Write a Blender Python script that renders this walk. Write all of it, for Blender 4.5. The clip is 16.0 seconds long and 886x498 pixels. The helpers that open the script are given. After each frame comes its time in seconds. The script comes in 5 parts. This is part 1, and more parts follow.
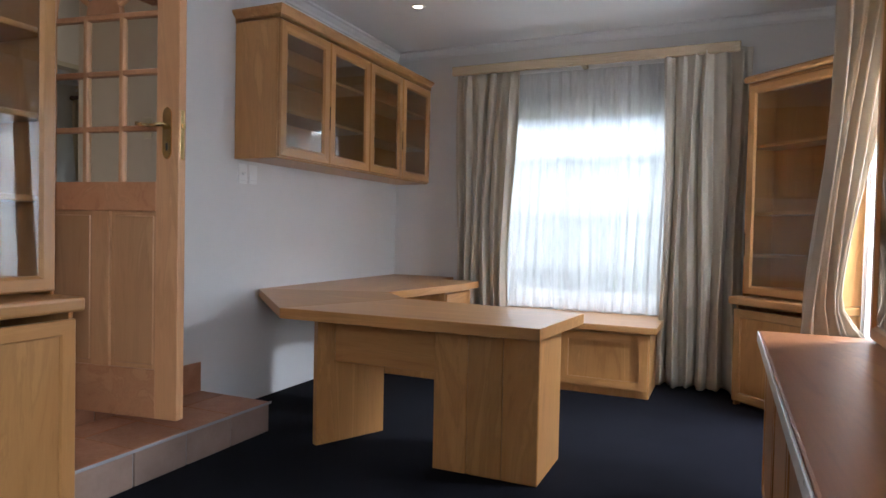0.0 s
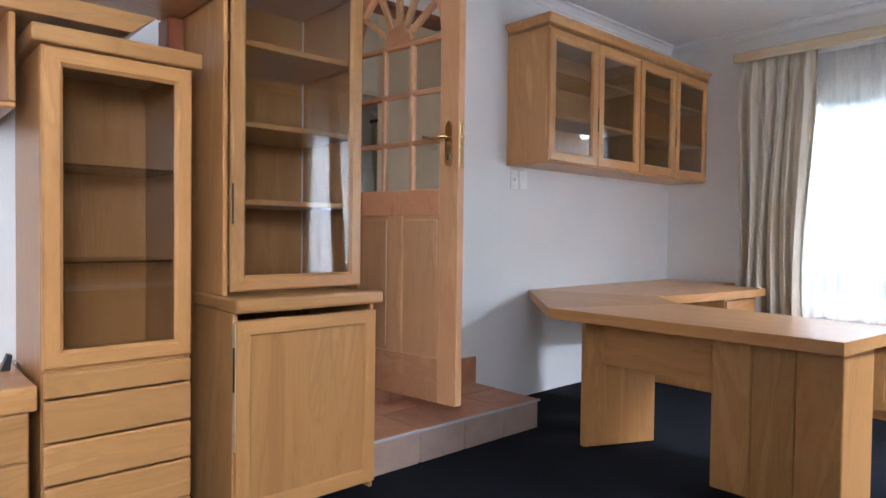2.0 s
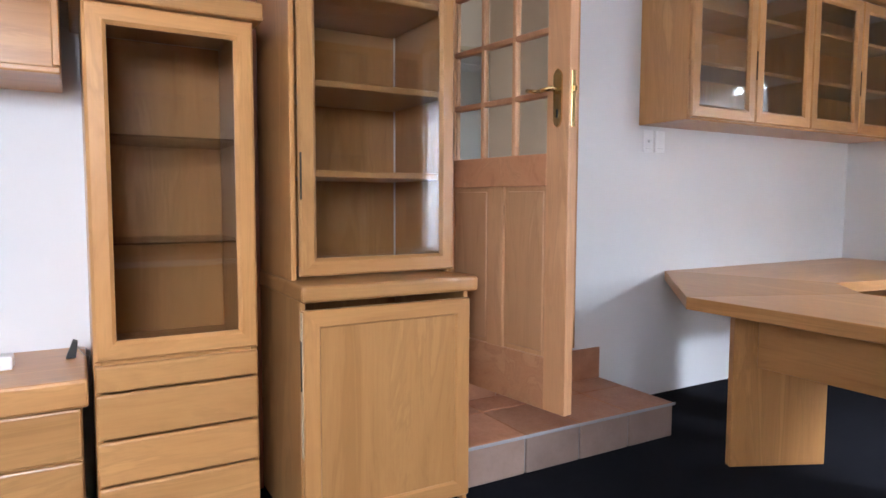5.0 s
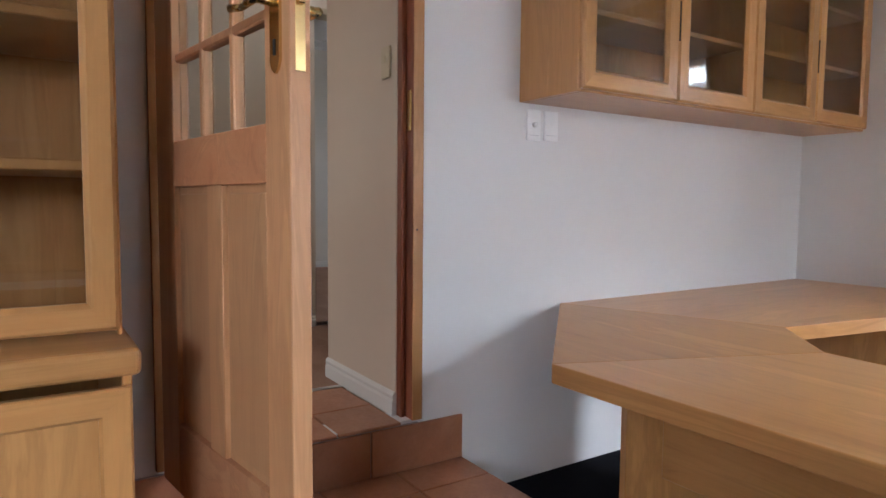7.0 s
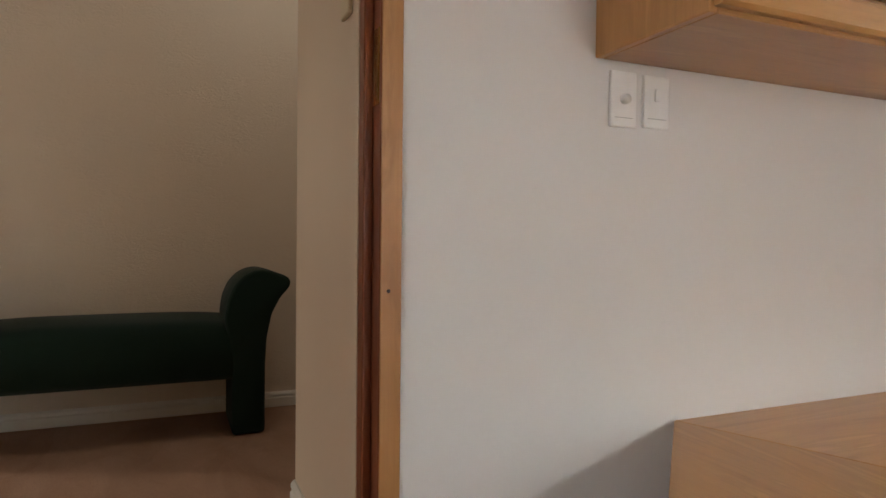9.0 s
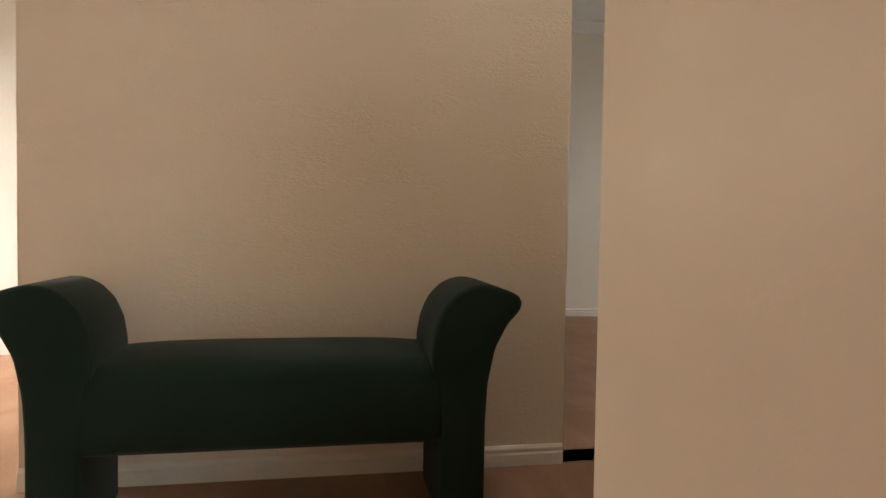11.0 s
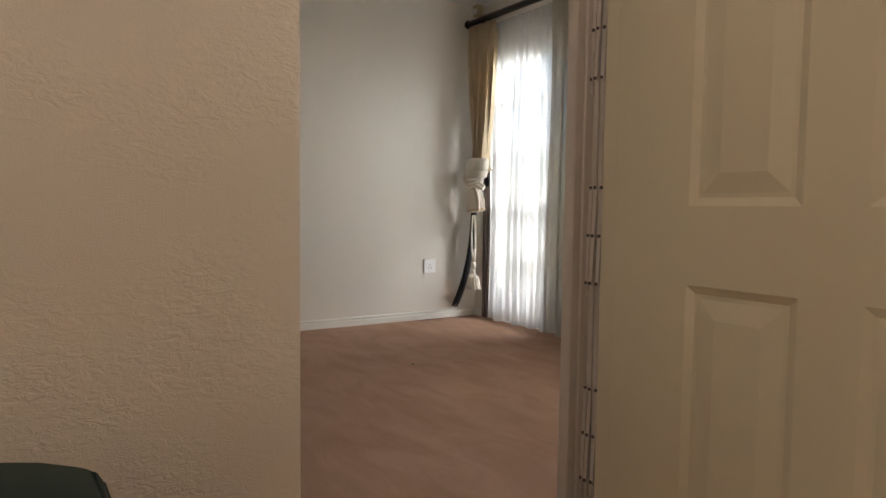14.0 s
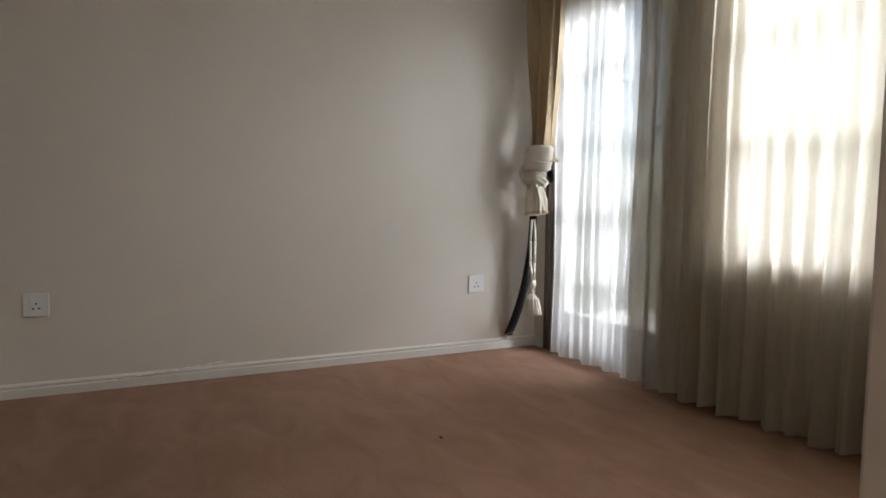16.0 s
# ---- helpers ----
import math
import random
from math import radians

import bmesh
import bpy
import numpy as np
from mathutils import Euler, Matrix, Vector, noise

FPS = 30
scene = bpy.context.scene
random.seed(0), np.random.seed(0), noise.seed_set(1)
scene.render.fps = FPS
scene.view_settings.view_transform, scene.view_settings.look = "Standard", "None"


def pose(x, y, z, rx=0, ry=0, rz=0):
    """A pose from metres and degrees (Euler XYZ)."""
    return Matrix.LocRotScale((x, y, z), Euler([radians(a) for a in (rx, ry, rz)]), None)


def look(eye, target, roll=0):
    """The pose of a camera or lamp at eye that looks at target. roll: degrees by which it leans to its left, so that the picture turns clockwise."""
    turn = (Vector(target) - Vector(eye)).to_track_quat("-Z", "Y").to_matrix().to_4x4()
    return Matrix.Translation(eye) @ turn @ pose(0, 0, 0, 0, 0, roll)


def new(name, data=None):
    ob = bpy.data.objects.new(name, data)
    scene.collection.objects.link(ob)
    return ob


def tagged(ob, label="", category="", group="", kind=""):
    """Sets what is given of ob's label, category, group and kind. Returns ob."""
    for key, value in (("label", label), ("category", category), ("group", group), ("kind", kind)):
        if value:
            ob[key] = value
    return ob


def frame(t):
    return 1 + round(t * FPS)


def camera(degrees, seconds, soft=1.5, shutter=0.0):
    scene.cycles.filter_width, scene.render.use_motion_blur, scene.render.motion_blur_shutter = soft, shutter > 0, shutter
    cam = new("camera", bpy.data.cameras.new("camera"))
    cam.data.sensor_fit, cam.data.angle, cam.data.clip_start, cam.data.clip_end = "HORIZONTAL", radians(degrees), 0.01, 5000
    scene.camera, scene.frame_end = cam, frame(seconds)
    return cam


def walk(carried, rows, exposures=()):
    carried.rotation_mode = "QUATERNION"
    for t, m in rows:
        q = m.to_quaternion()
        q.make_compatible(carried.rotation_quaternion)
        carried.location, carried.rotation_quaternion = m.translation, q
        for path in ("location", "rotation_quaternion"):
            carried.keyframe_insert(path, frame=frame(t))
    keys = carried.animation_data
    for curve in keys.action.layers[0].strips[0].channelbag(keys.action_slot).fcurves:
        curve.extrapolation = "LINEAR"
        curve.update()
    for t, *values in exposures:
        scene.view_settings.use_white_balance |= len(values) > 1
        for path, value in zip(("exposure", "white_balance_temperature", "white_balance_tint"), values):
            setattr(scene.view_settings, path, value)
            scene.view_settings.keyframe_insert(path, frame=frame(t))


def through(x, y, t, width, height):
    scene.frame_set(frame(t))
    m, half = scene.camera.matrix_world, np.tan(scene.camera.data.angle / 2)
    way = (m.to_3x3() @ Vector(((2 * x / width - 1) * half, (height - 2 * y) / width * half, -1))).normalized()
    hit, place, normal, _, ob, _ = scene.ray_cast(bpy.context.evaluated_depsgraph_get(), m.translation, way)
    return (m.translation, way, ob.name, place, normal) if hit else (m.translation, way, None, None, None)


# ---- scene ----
cam = camera(69.6, 16.0)
PATH = [
    (0, (2.897, 0.717, 1.160), (2.084, 2.543, 1.107), 1.2),
    (0.5, (2.897, 0.700, 1.158), (1.847, 2.402, 1.102), 1.1),
    (1, (2.900, 0.697, 1.161), (1.685, 2.285, 1.102), 1.0),
    (1.5, (2.910, 0.701, 1.155), (1.552, 2.169, 1.096), 0.9),
    (2, (2.913, 0.691, 1.141), (1.434, 2.036, 1.091), 0.7),
    (2.5, (2.919, 0.688, 1.129), (1.333, 1.906, 1.083), 0.6),
    (3, (2.941, 0.650, 1.151), (1.277, 1.758, 1.093), 0.7),
    (5.5, (2.521, 1.335, 1.162), (0.794, 2.331, 1.006), 0.1),
    (6, (2.402, 1.624, 1.165), (0.695, 2.657, 1.020), 0.1),
    (6.5, (2.285, 1.915, 1.170), (0.594, 2.973, 1.028), 0.2),
    (7, (2.061, 2.205, 1.180), (0.387, 3.290, 1.040), 0.5),
    (7.5, (1.890, 2.493, 1.200), (0.206, 3.565, 1.078), 0.3),
    (8, (1.722, 2.741, 1.198), (0.003, 3.761, 1.116), 0.3),
    (8.5, (1.457, 2.918, 1.198), (-0.319, 3.836, 1.137), 0.4),
    (9, (1.199, 3.017, 1.194), (-0.636, 3.812, 1.153), 0.6),
    (9.5, (0.899, 3.091, 1.173), (-1.013, 3.679, 1.143), 0.2),
    (10, (0.654, 3.036, 1.143), (-1.302, 3.451, 1.122), 0.4),
    (12.3, (-0.495, 2.922, 1.321), (-2.601, 3.293, 1.240), 1.0),
    (12.5, (-0.633, 3.002, 1.326), (-2.731, 3.410, 1.240), 1.1),
    (13, (-0.787, 3.122, 1.323), (-2.848, 3.687, 1.221), 1.0),
    (13.5, (-0.834, 3.208, 1.328), (-2.791, 4.065, 1.211), 1.1),
    (14, (-0.986, 3.405, 1.333), (-2.744, 4.618, 1.194), 0.7),
    (14.2, (-1.068, 3.493, 1.347), (-2.773, 4.777, 1.174), 0.7),
    (14.5, (-1.186, 3.657, 1.364), (-2.877, 4.958, 1.198), 0.6),
    (15, (-1.405, 3.879, 1.400), (-3.093, 5.181, 1.215), 0.4),
    (15.3, (-1.588, 4.024, 1.413), (-3.291, 5.307, 1.225), 0.1),
    (15.7, (-1.749, 4.105, 1.402), (-3.516, 5.300, 1.231), 0.3),
    (16, (-1.921, 4.166, 1.393), (-3.791, 5.194, 1.229), 0.6),
]
EXPOSURE = [
    (0, -0.4, 5650, 10), (1.5, -0.05, 5550, 10), (3, 0.5, 5400, 12), (5.3, 0.42, 5600, 13), (7, 0.15, 5700, 12), (8.5, -0.2, 6600, 11), (10, 0.25, 7200, 11),
    (12.3, 0.9, 6800, 11), (13.5, 0.85, 7000, 11), (14.5, 0.9, 6200, 11), (15, 0.8, 6300, 12), (16, 0.65, 6300, 11),
]
walk(cam, [(t, look(eye, target, roll)) for t, eye, target, roll in PATH], EXPOSURE)

# P_ROOF and P_ENTRY feed lamps at openings that are assumed, out of view
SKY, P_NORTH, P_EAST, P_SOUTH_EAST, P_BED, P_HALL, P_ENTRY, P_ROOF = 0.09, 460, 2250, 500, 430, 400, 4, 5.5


# ---- light ----
world = bpy.data.worlds.new("sky")
scene.world = world
world.use_nodes = True
wn = world.node_tree.nodes
sky = wn.new("ShaderNodeTexSky")
sky.sky_type, sky.sun_disc = "NISHITA", False
sky.sun_elevation, sky.sun_rotation = radians(83), radians(8)
world.node_tree.links.new(sky.outputs[0], wn["Background"].inputs[0])
wn["Background"].inputs[1].default_value = SKY
sun = new("sun", bpy.data.lights.new("sun", "SUN"))
sun.data.energy, sun.data.angle, sun.data.color = 2.2, radians(0.5), (1, 0.95, 0.87)
sun.matrix_world = look((0, 0, 0), (-0.02, -0.12, -0.99))


def window_light(name, loc, target, w, h, power, colour):
    ob = new(name, bpy.data.lights.new(name, "AREA"))
    ob.data.shape, ob.data.size, ob.data.size_y, ob.data.energy, ob.data.color = "RECTANGLE", w, h, power, colour
    ob.matrix_world = look(loc, target)
    return ob


window_light("daylight_window", (1.8, 7.8, 3.05), (1.8, 3.4, 0.9), 2.6, 1.3, P_NORTH, (0.93, 0.97, 1.0))
window_light("daylight_window", (5.1, 4.75, 3.1), (0.6, 4.1, 1.0), 1.5, 1.1, P_EAST, (0.94, 0.97, 1.0))
window_light("daylight_window", (4.7, -0.05, 2.1), (0.2, 1.6, 1.25), 1.5, 1.2, P_SOUTH_EAST, (0.96, 0.98, 1.0))
window_light("daylight_window", (-3.0, 9.2, 3.0), (-4.6, 3.6, 1.2), 3.6, 1.4, P_BED, (0.95, 0.97, 1.0))
window_light("daylight_window", (-3.1, -2.2, 3.0), (-3.6, 1.9, 1.1), 2.0, 1.5, P_HALL, (1.0, 0.95, 0.88))
# this lamp brightens the passage through an assumed window at its south end
window_light("daylight_window", (-1.0, -0.95, 1.55), (-1.05, 4.0, 1.35), 1.25, 1.9, P_ENTRY, (1.0, 0.95, 0.88))

# lamp added in an assumed roof opening to light the passage from above
window_light("assumed_roof_lamp", (-1.15, 3.5, 3.09), (-1.3, 3.45, 1.2), 0.5, 0.6, P_ROOF, (1.0, 0.96, 0.90))

# ---- materials ----


def mat(name):
    m = bpy.data.materials.new(name)
    m.use_nodes = True
    t = m.node_tree
    return m, t.nodes, t.links, t.nodes["Principled BSDF"]


def coords(n, l, scale=(1, 1, 1), rot=(0, 0, 0)):
    tc, mp = n.new("ShaderNodeTexCoord"), n.new("ShaderNodeMapping")
    mp.inputs["Scale"].default_value, mp.inputs["Rotation"].default_value = scale, rot
    l.new(tc.outputs["Object"], mp.inputs[0])
    return mp.outputs[0]


def noise_tex(n, l, vec, scale, detail=4, rough=0.55, dist=0.0):
    t = n.new("ShaderNodeTexNoise")
    t.inputs["Scale"].default_value, t.inputs["Detail"].default_value = scale, detail
    t.inputs["Roughness"].default_value, t.inputs["Distortion"].default_value = rough, dist
    l.new(vec, t.inputs["Vector"])
    return t.outputs["Fac"]


def ramp(n, l, fac, stops):
    r = n.new("ShaderNodeValToRGB")
    e = r.color_ramp.elements
    while len(e) < len(stops):
        e.new(0.5)
    for el, (p, c) in zip(e, stops):
        el.position, el.color = p, (*c, 1)
    l.new(fac, r.inputs[0])
    return r.outputs[0]


def mix(n, l, fac, a, b, mode="MIX"):
    x = n.new("ShaderNodeMix")
    x.data_type, x.blend_type = "RGBA", mode
    for v, k in ((fac, 0), (a, 6), (b, 7)):
        if isinstance(v, (int, float)):
            x.inputs[k].default_value = v
        elif isinstance(v, tuple):
            x.inputs[k].default_value = (*v, 1)
        else:
            l.new(v, x.inputs[k])
    return x.outputs[2]


def bump(n, l, p, height, strength, distance=0.002):
    b = n.new("ShaderNodeBump")
    b.inputs["Strength"].default_value, b.inputs["Distance"].default_value = strength, distance
    l.new(height, b.inputs["Height"])
    l.new(b.outputs[0], p.inputs["Normal"])


def wood(name, axis, light, dark, rough=0.38, turn=0.0):
    """Veneer with its grain along one axis: 0 x, 1 y, 2 z, turned about z by that many degrees."""
    m, n, l, p = mat(name)
    s = [5.5, 5.5, 5.5]
    s[axis] = 0.75
    rot = (0, 0, radians(turn))
    info = n.new("ShaderNodeObjectInfo")
    v = coords(n, l, s, rot)
    add = n.new("ShaderNodeVectorMath")
    add.operation = "ADD"
    l.new(v, add.inputs[0])
    l.new(info.outputs["Random"], add.inputs[1])
    v = add.outputs[0]
    broad = noise_tex(n, l, v, 1.3, 5, 0.6, 1.2)
    rings = n.new("ShaderNodeMath")
    rings.operation = "MULTIPLY"
    rings.inputs[1].default_value = 9.0
    l.new(broad, rings.inputs[0])
    frac = n.new("ShaderNodeMath")
    frac.operation = "PINGPONG"
    frac.inputs[1].default_value = 1.0
    l.new(rings.outputs[0], frac.inputs[0])
    s2 = [160.0, 160.0, 160.0]
    s2[axis] = 5.0
    fine = noise_tex(n, l, coords(n, l, s2, rot), 1.0, 3, 0.6)
    c = ramp(n, l, broad, [(0.3, dark), (0.7, light)])
    mid = tuple(0.8 * q for q in dark)
    c = mix(n, l, ramp(n, l, frac.outputs[0], [(0.55, (0, 0, 0)), (1.0, (0.42, 0.42, 0.42))]), c, mid)
    c = mix(n, l, ramp(n, l, fine, [(0.45, (0, 0, 0)), (0.75, (0.22, 0.22, 0.22))]), c, mid)
    tone = ramp(n, l, info.outputs["Random"], [(0, (0.82, 0.82, 0.80)), (1, (1.10, 1.07, 1.03))])
    c = mix(n, l, 1.0, c, tone, "MULTIPLY")
    l.new(c, p.inputs["Base Color"])
    p.inputs["Roughness"].default_value = rough
    bump(n, l, p, fine, 0.12, 0.001)
    return m


OAK = ((0.585, 0.312, 0.116), (0.44, 0.21, 0.068))
RED = ((0.44, 0.19, 0.08), (0.33, 0.125, 0.048))
red_y = wood("reddish_oak", 1, *RED)
oak_x, oak_y, oak_z = (wood("oak_veneer", a, *OAK, 0.3) for a in range(3))
oak_slant = wood("oak_veneer", 0, *OAK, 0.38, 44.4)
door_wood_z = wood("pine_door", 2, (0.60, 0.34, 0.165), (0.49, 0.245, 0.11), 0.45)
door_wood_x = wood("pine_door", 0, (0.56, 0.29, 0.145), (0.46, 0.20, 0.09), 0.5)
meranti = wood("meranti_frame", 2, (0.27, 0.082, 0.03), (0.17, 0.045, 0.018), 0.42)
honey_z = wood("honey_wood", 2, (0.56, 0.30, 0.12), (0.42, 0.19, 0.065), 0.45)
pale_x = wood("bleached_wood", 0, (0.62, 0.50, 0.34), (0.52, 0.40, 0.26), 0.55)
dark_x = wood("dark_wood", 0, (0.035, 0.02, 0.014), (0.02, 0.012, 0.009), 0.4)
dark_z = wood("dark_wood", 2, (0.06, 0.04, 0.03), (0.03, 0.02, 0.015), 0.45)


def paint(name, colour, rough=0.6, scale=60, strength=0.15, stain=0.06, dist=0.002):
    m, n, l, p = mat(name)
    v = coords(n, l)
    big = noise_tex(n, l, v, 1.4, 5, 0.6)
    c = mix(n, l, ramp(n, l, big, [(0.35, (stain,) * 3), (0.65, (0, 0, 0))]), colour, tuple(0.72 * q for q in colour))
    l.new(c, p.inputs["Base Color"])
    p.inputs["Roughness"].default_value = rough
    bump(n, l, p, noise_tex(n, l, v, scale, 4, 0.6), strength, dist)
    return m


def stucco(name, colour):
    """Worm-finish textured plaster."""
    m, n, l, p = mat(name)
    v = coords(n, l, (1, 1, 1.9))
    big = noise_tex(n, l, v, 1.3, 5, 0.6)
    patch = noise_tex(n, l, v, 5.0, 3, 0.5)
    worms = noise_tex(n, l, v, 52, 3, 0.6, 0.9)
    w = ramp(n, l, worms, [(0.38, (0, 0, 0)), (0.64, (1, 1, 1))])
    fine = noise_tex(n, l, v, 260, 3, 0.6)
    h = mix(n, l, ramp(n, l, patch, [(0.38, (0.08,) * 3), (0.62, (0.95,) * 3)]), fine, w)
    c = mix(n, l, ramp(n, l, big, [(0.35, (0.16,) * 3), (0.65, (0, 0, 0))]), colour, tuple(0.75 * q for q in colour))
    l.new(c, p.inputs["Base Color"])
    p.inputs["Roughness"].default_value = 0.75
    bump(n, l, p, h, 0.42, 0.0035)
    return m


def carpet(name, a, b, scale=340):
    m, n, l, p = mat(name)
    v = coords(n, l)
    tuft = noise_tex(n, l, v, scale, 3, 0.7)
    brush = noise_tex(n, l, coords(n, l, (1, 2.2, 1), (0, 0, 0.6)), 2.2, 4, 0.6, 0.8)
    c = mix(n, l, ramp(n, l, brush, [(0.35, (0, 0, 0)), (0.65, (1, 1, 1))]), a, b)
    c = mix(n, l, ramp(n, l, tuft, [(0.3, (0.45,) * 3), (0.6, (0, 0, 0))]), c, tuple(0.45 * q for q in a))
    l.new(c, p.inputs["Base Color"])
    p.inputs["Roughness"].default_value = 0.95
    p.inputs["Specular IOR Level"].default_value = 0.04
    p.inputs["Sheen Weight"].default_value = 0.02
    bump(n, l, p, tuft, 0.7, 0.004)
    return m


def cloth(name, colour, rough=0.9, thread=900, sheen=0.2, through=0.0):
    m, n, l, p = mat(name)
    v = coords(n, l)
    weave = noise_tex(n, l, coords(n, l, (1, 1, 0.25)), thread, 2, 0.6)
    big = noise_tex(n, l, v, 3.0, 4, 0.6)
    c = mix(n, l, ramp(n, l, big, [(0.35, (0.2,) * 3), (0.65, (0, 0, 0))]), colour, tuple(0.7 * q for q in colour))
    l.new(c, p.inputs["Base Color"])
    p.inputs["Roughness"].default_value, p.inputs["Sheen Weight"].default_value = rough, sheen
    p.inputs["Specular IOR Level"].default_value = 0.15
    bump(n, l, p, weave, 0.35, 0.0008)
    if through:
        tr, mx = n.new("ShaderNodeBsdfTranslucent"), n.new("ShaderNodeMixShader")
        l.new(c, tr.inputs[0])
        mx.inputs[0].default_value = through
        l.new(p.outputs[0], mx.inputs[1])
        l.new(tr.outputs[0], mx.inputs[2])
        l.new(mx.outputs[0], n["Material Output"].inputs[0])
    return m


def sheer(name, clear=0.5, colour=(0.74, 0.74, 0.735)):
    m, n, l, p = mat(name)
    tp, tr, df = n.new("ShaderNodeBsdfTransparent"), n.new("ShaderNodeBsdfTranslucent"), n.new("ShaderNodeBsdfDiffuse")
    m1, m2 = n.new("ShaderNodeMixShader"), n.new("ShaderNodeMixShader")
    tr.inputs[0].default_value = df.inputs[0].default_value = (*colour, 1)
    m1.inputs[0].default_value = 0.35
    l.new(tr.outputs[0], m1.inputs[1])
    l.new(df.outputs[0], m1.inputs[2])
    weave = noise_tex(n, l, coords(n, l, (1, 1, 0.15)), 60, 4, 0.7)
    l.new(ramp(n, l, weave, [(0.3, (1 - clear - 0.06,) * 3), (0.7, (1 - clear + 0.06,) * 3)]), m2.inputs[0])
    l.new(tp.outputs[0], m2.inputs[1])
    l.new(m1.outputs[0], m2.inputs[2])
    l.new(m2.outputs[0], n["Material Output"].inputs[0])
    return m


def plain(name, colour, rough=0.5, metal=0.0):
    m, n, l, p = mat(name)
    v = coords(n, l)
    f = noise_tex(n, l, v, 25, 4, 0.6)
    l.new(mix(n, l, ramp(n, l, f, [(0.3, (0.15,) * 3), (0.7, (0, 0, 0))]), colour, tuple(0.7 * q for q in colour)), p.inputs["Base Color"])
    l.new(ramp(n, l, f, [(0.2, (rough * 0.85,) * 3), (0.8, (min(1, rough * 1.15),) * 3)]), p.inputs["Roughness"])
    p.inputs["Metallic"].default_value = metal
    return m


def glass(name, tint=(0.93, 0.95, 0.94), rough=0.0):
    m, n, l, p = mat(name)
    tp, gl, mx, fr = n.new("ShaderNodeBsdfTransparent"), n.new("ShaderNodeBsdfGlossy"), n.new("ShaderNodeMixShader"), n.new("ShaderNodeLayerWeight")
    tp.inputs[0].default_value = (*tint, 1)
    gl.inputs["Roughness"].default_value = rough
    pw, ad = n.new("ShaderNodeMath"), n.new("ShaderNodeMath")
    fr.inputs["Blend"].default_value = 0.5
    pw.operation, ad.operation = "POWER", "MULTIPLY_ADD"
    pw.inputs[1].default_value, ad.inputs[1].default_value, ad.inputs[2].default_value = 5.0, 0.85, 0.06
    l.new(fr.outputs["Facing"], pw.inputs[0])
    l.new(pw.outputs[0], ad.inputs[0])
    l.new(ad.outputs[0], mx.inputs[0])
    l.new(tp.outputs[0], mx.inputs[1])
    l.new(gl.outputs[0], mx.inputs[2])
    l.new(mx.outputs[0], n["Material Output"].inputs[0])
    return m


white_wall = paint("white_wall_paint", (0.78, 0.77, 0.755), 0.6, 90, 0.25, 0.12)
ceiling_paint = paint("ceiling_paint", (0.80, 0.80, 0.80), 0.8, 70, 0.1)
cream_stucco = stucco("cream_textured_plaster", (0.74, 0.65, 0.54))
cream_wall = paint("cream_wall_paint", (0.68, 0.56, 0.43), 0.65, 80, 0.25, 0.12)
grey_wall = paint("bedroom_wall_paint", (0.77, 0.73, 0.66), 0.65, 80, 0.25, 0.10)
gloss_white = paint("white_gloss_paint", (0.78, 0.76, 0.70), 0.35, 30, 0.06)
cream_gloss = paint("cream_gloss_paint", (0.56, 0.47, 0.325), 0.36, 14, 0.08)
navy_carpet = carpet("navy_carpet", (0.0042, 0.0042, 0.0072), (0.0068, 0.0066, 0.0108))
pink_carpet = carpet("dusty_pink_carpet", (0.345, 0.205, 0.135), (0.43, 0.268, 0.188))
green_cloth = cloth("dark_green_upholstery", (0.010, 0.024, 0.017), 0.95, 700, 0.08)
linen = cloth("linen_curtain", (0.72, 0.65, 0.54), 0.9, 800, 0.2, 0.22)
gold_cloth = cloth("gold_curtain", (0.66, 0.53, 0.355), 0.75, 800, 0.2, 0.2)
cream_cloth = cloth("cream_lining", (0.78, 0.72, 0.62), 0.85, 800, 0.2, 0.15)
black_cloth = cloth("black_velvet", (0.012, 0.011, 0.011), 0.9, 800, 0.3)
net = sheer("white_net", 0.30)
net_close = sheer("cream_net_close", 0.12, (0.57, 0.525, 0.44))
net_dense = sheer("white_net_dense", 0.33)
# diffuser of the assumed roof opening over the passage
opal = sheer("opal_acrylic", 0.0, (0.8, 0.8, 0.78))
brass = plain("polished_brass", (0.72, 0.52, 0.22), 0.22, 1.0)
steel = plain("brushed_steel", (0.62, 0.61, 0.59), 0.3, 1.0)
white_plastic = plain("white_plastic", (0.90, 0.90, 0.89), 0.3)
cream_plastic = plain("cream_plastic", (0.62, 0.52, 0.34), 0.4)
black_plastic = plain("black_plastic", (0.02, 0.02, 0.02), 0.4)
# near-black brown: plinth colour, and painted shade of finger recesses
recess_shade_plinth = plain("recess_shade_plinth", (0.03, 0.018, 0.01), 0.8)
gate_paint = plain("mushroom_gate_paint", (0.50, 0.43, 0.36), 0.4)
gate_dark = plain("bronze_gate_paint", (0.10, 0.07, 0.055), 0.45)
iron = plain("white_burglar_bar", (0.7, 0.7, 0.68), 0.4)
pane_glass = glass("window_glass")
smoked = glass("cabinet_glass", (0.90, 0.90, 0.89))


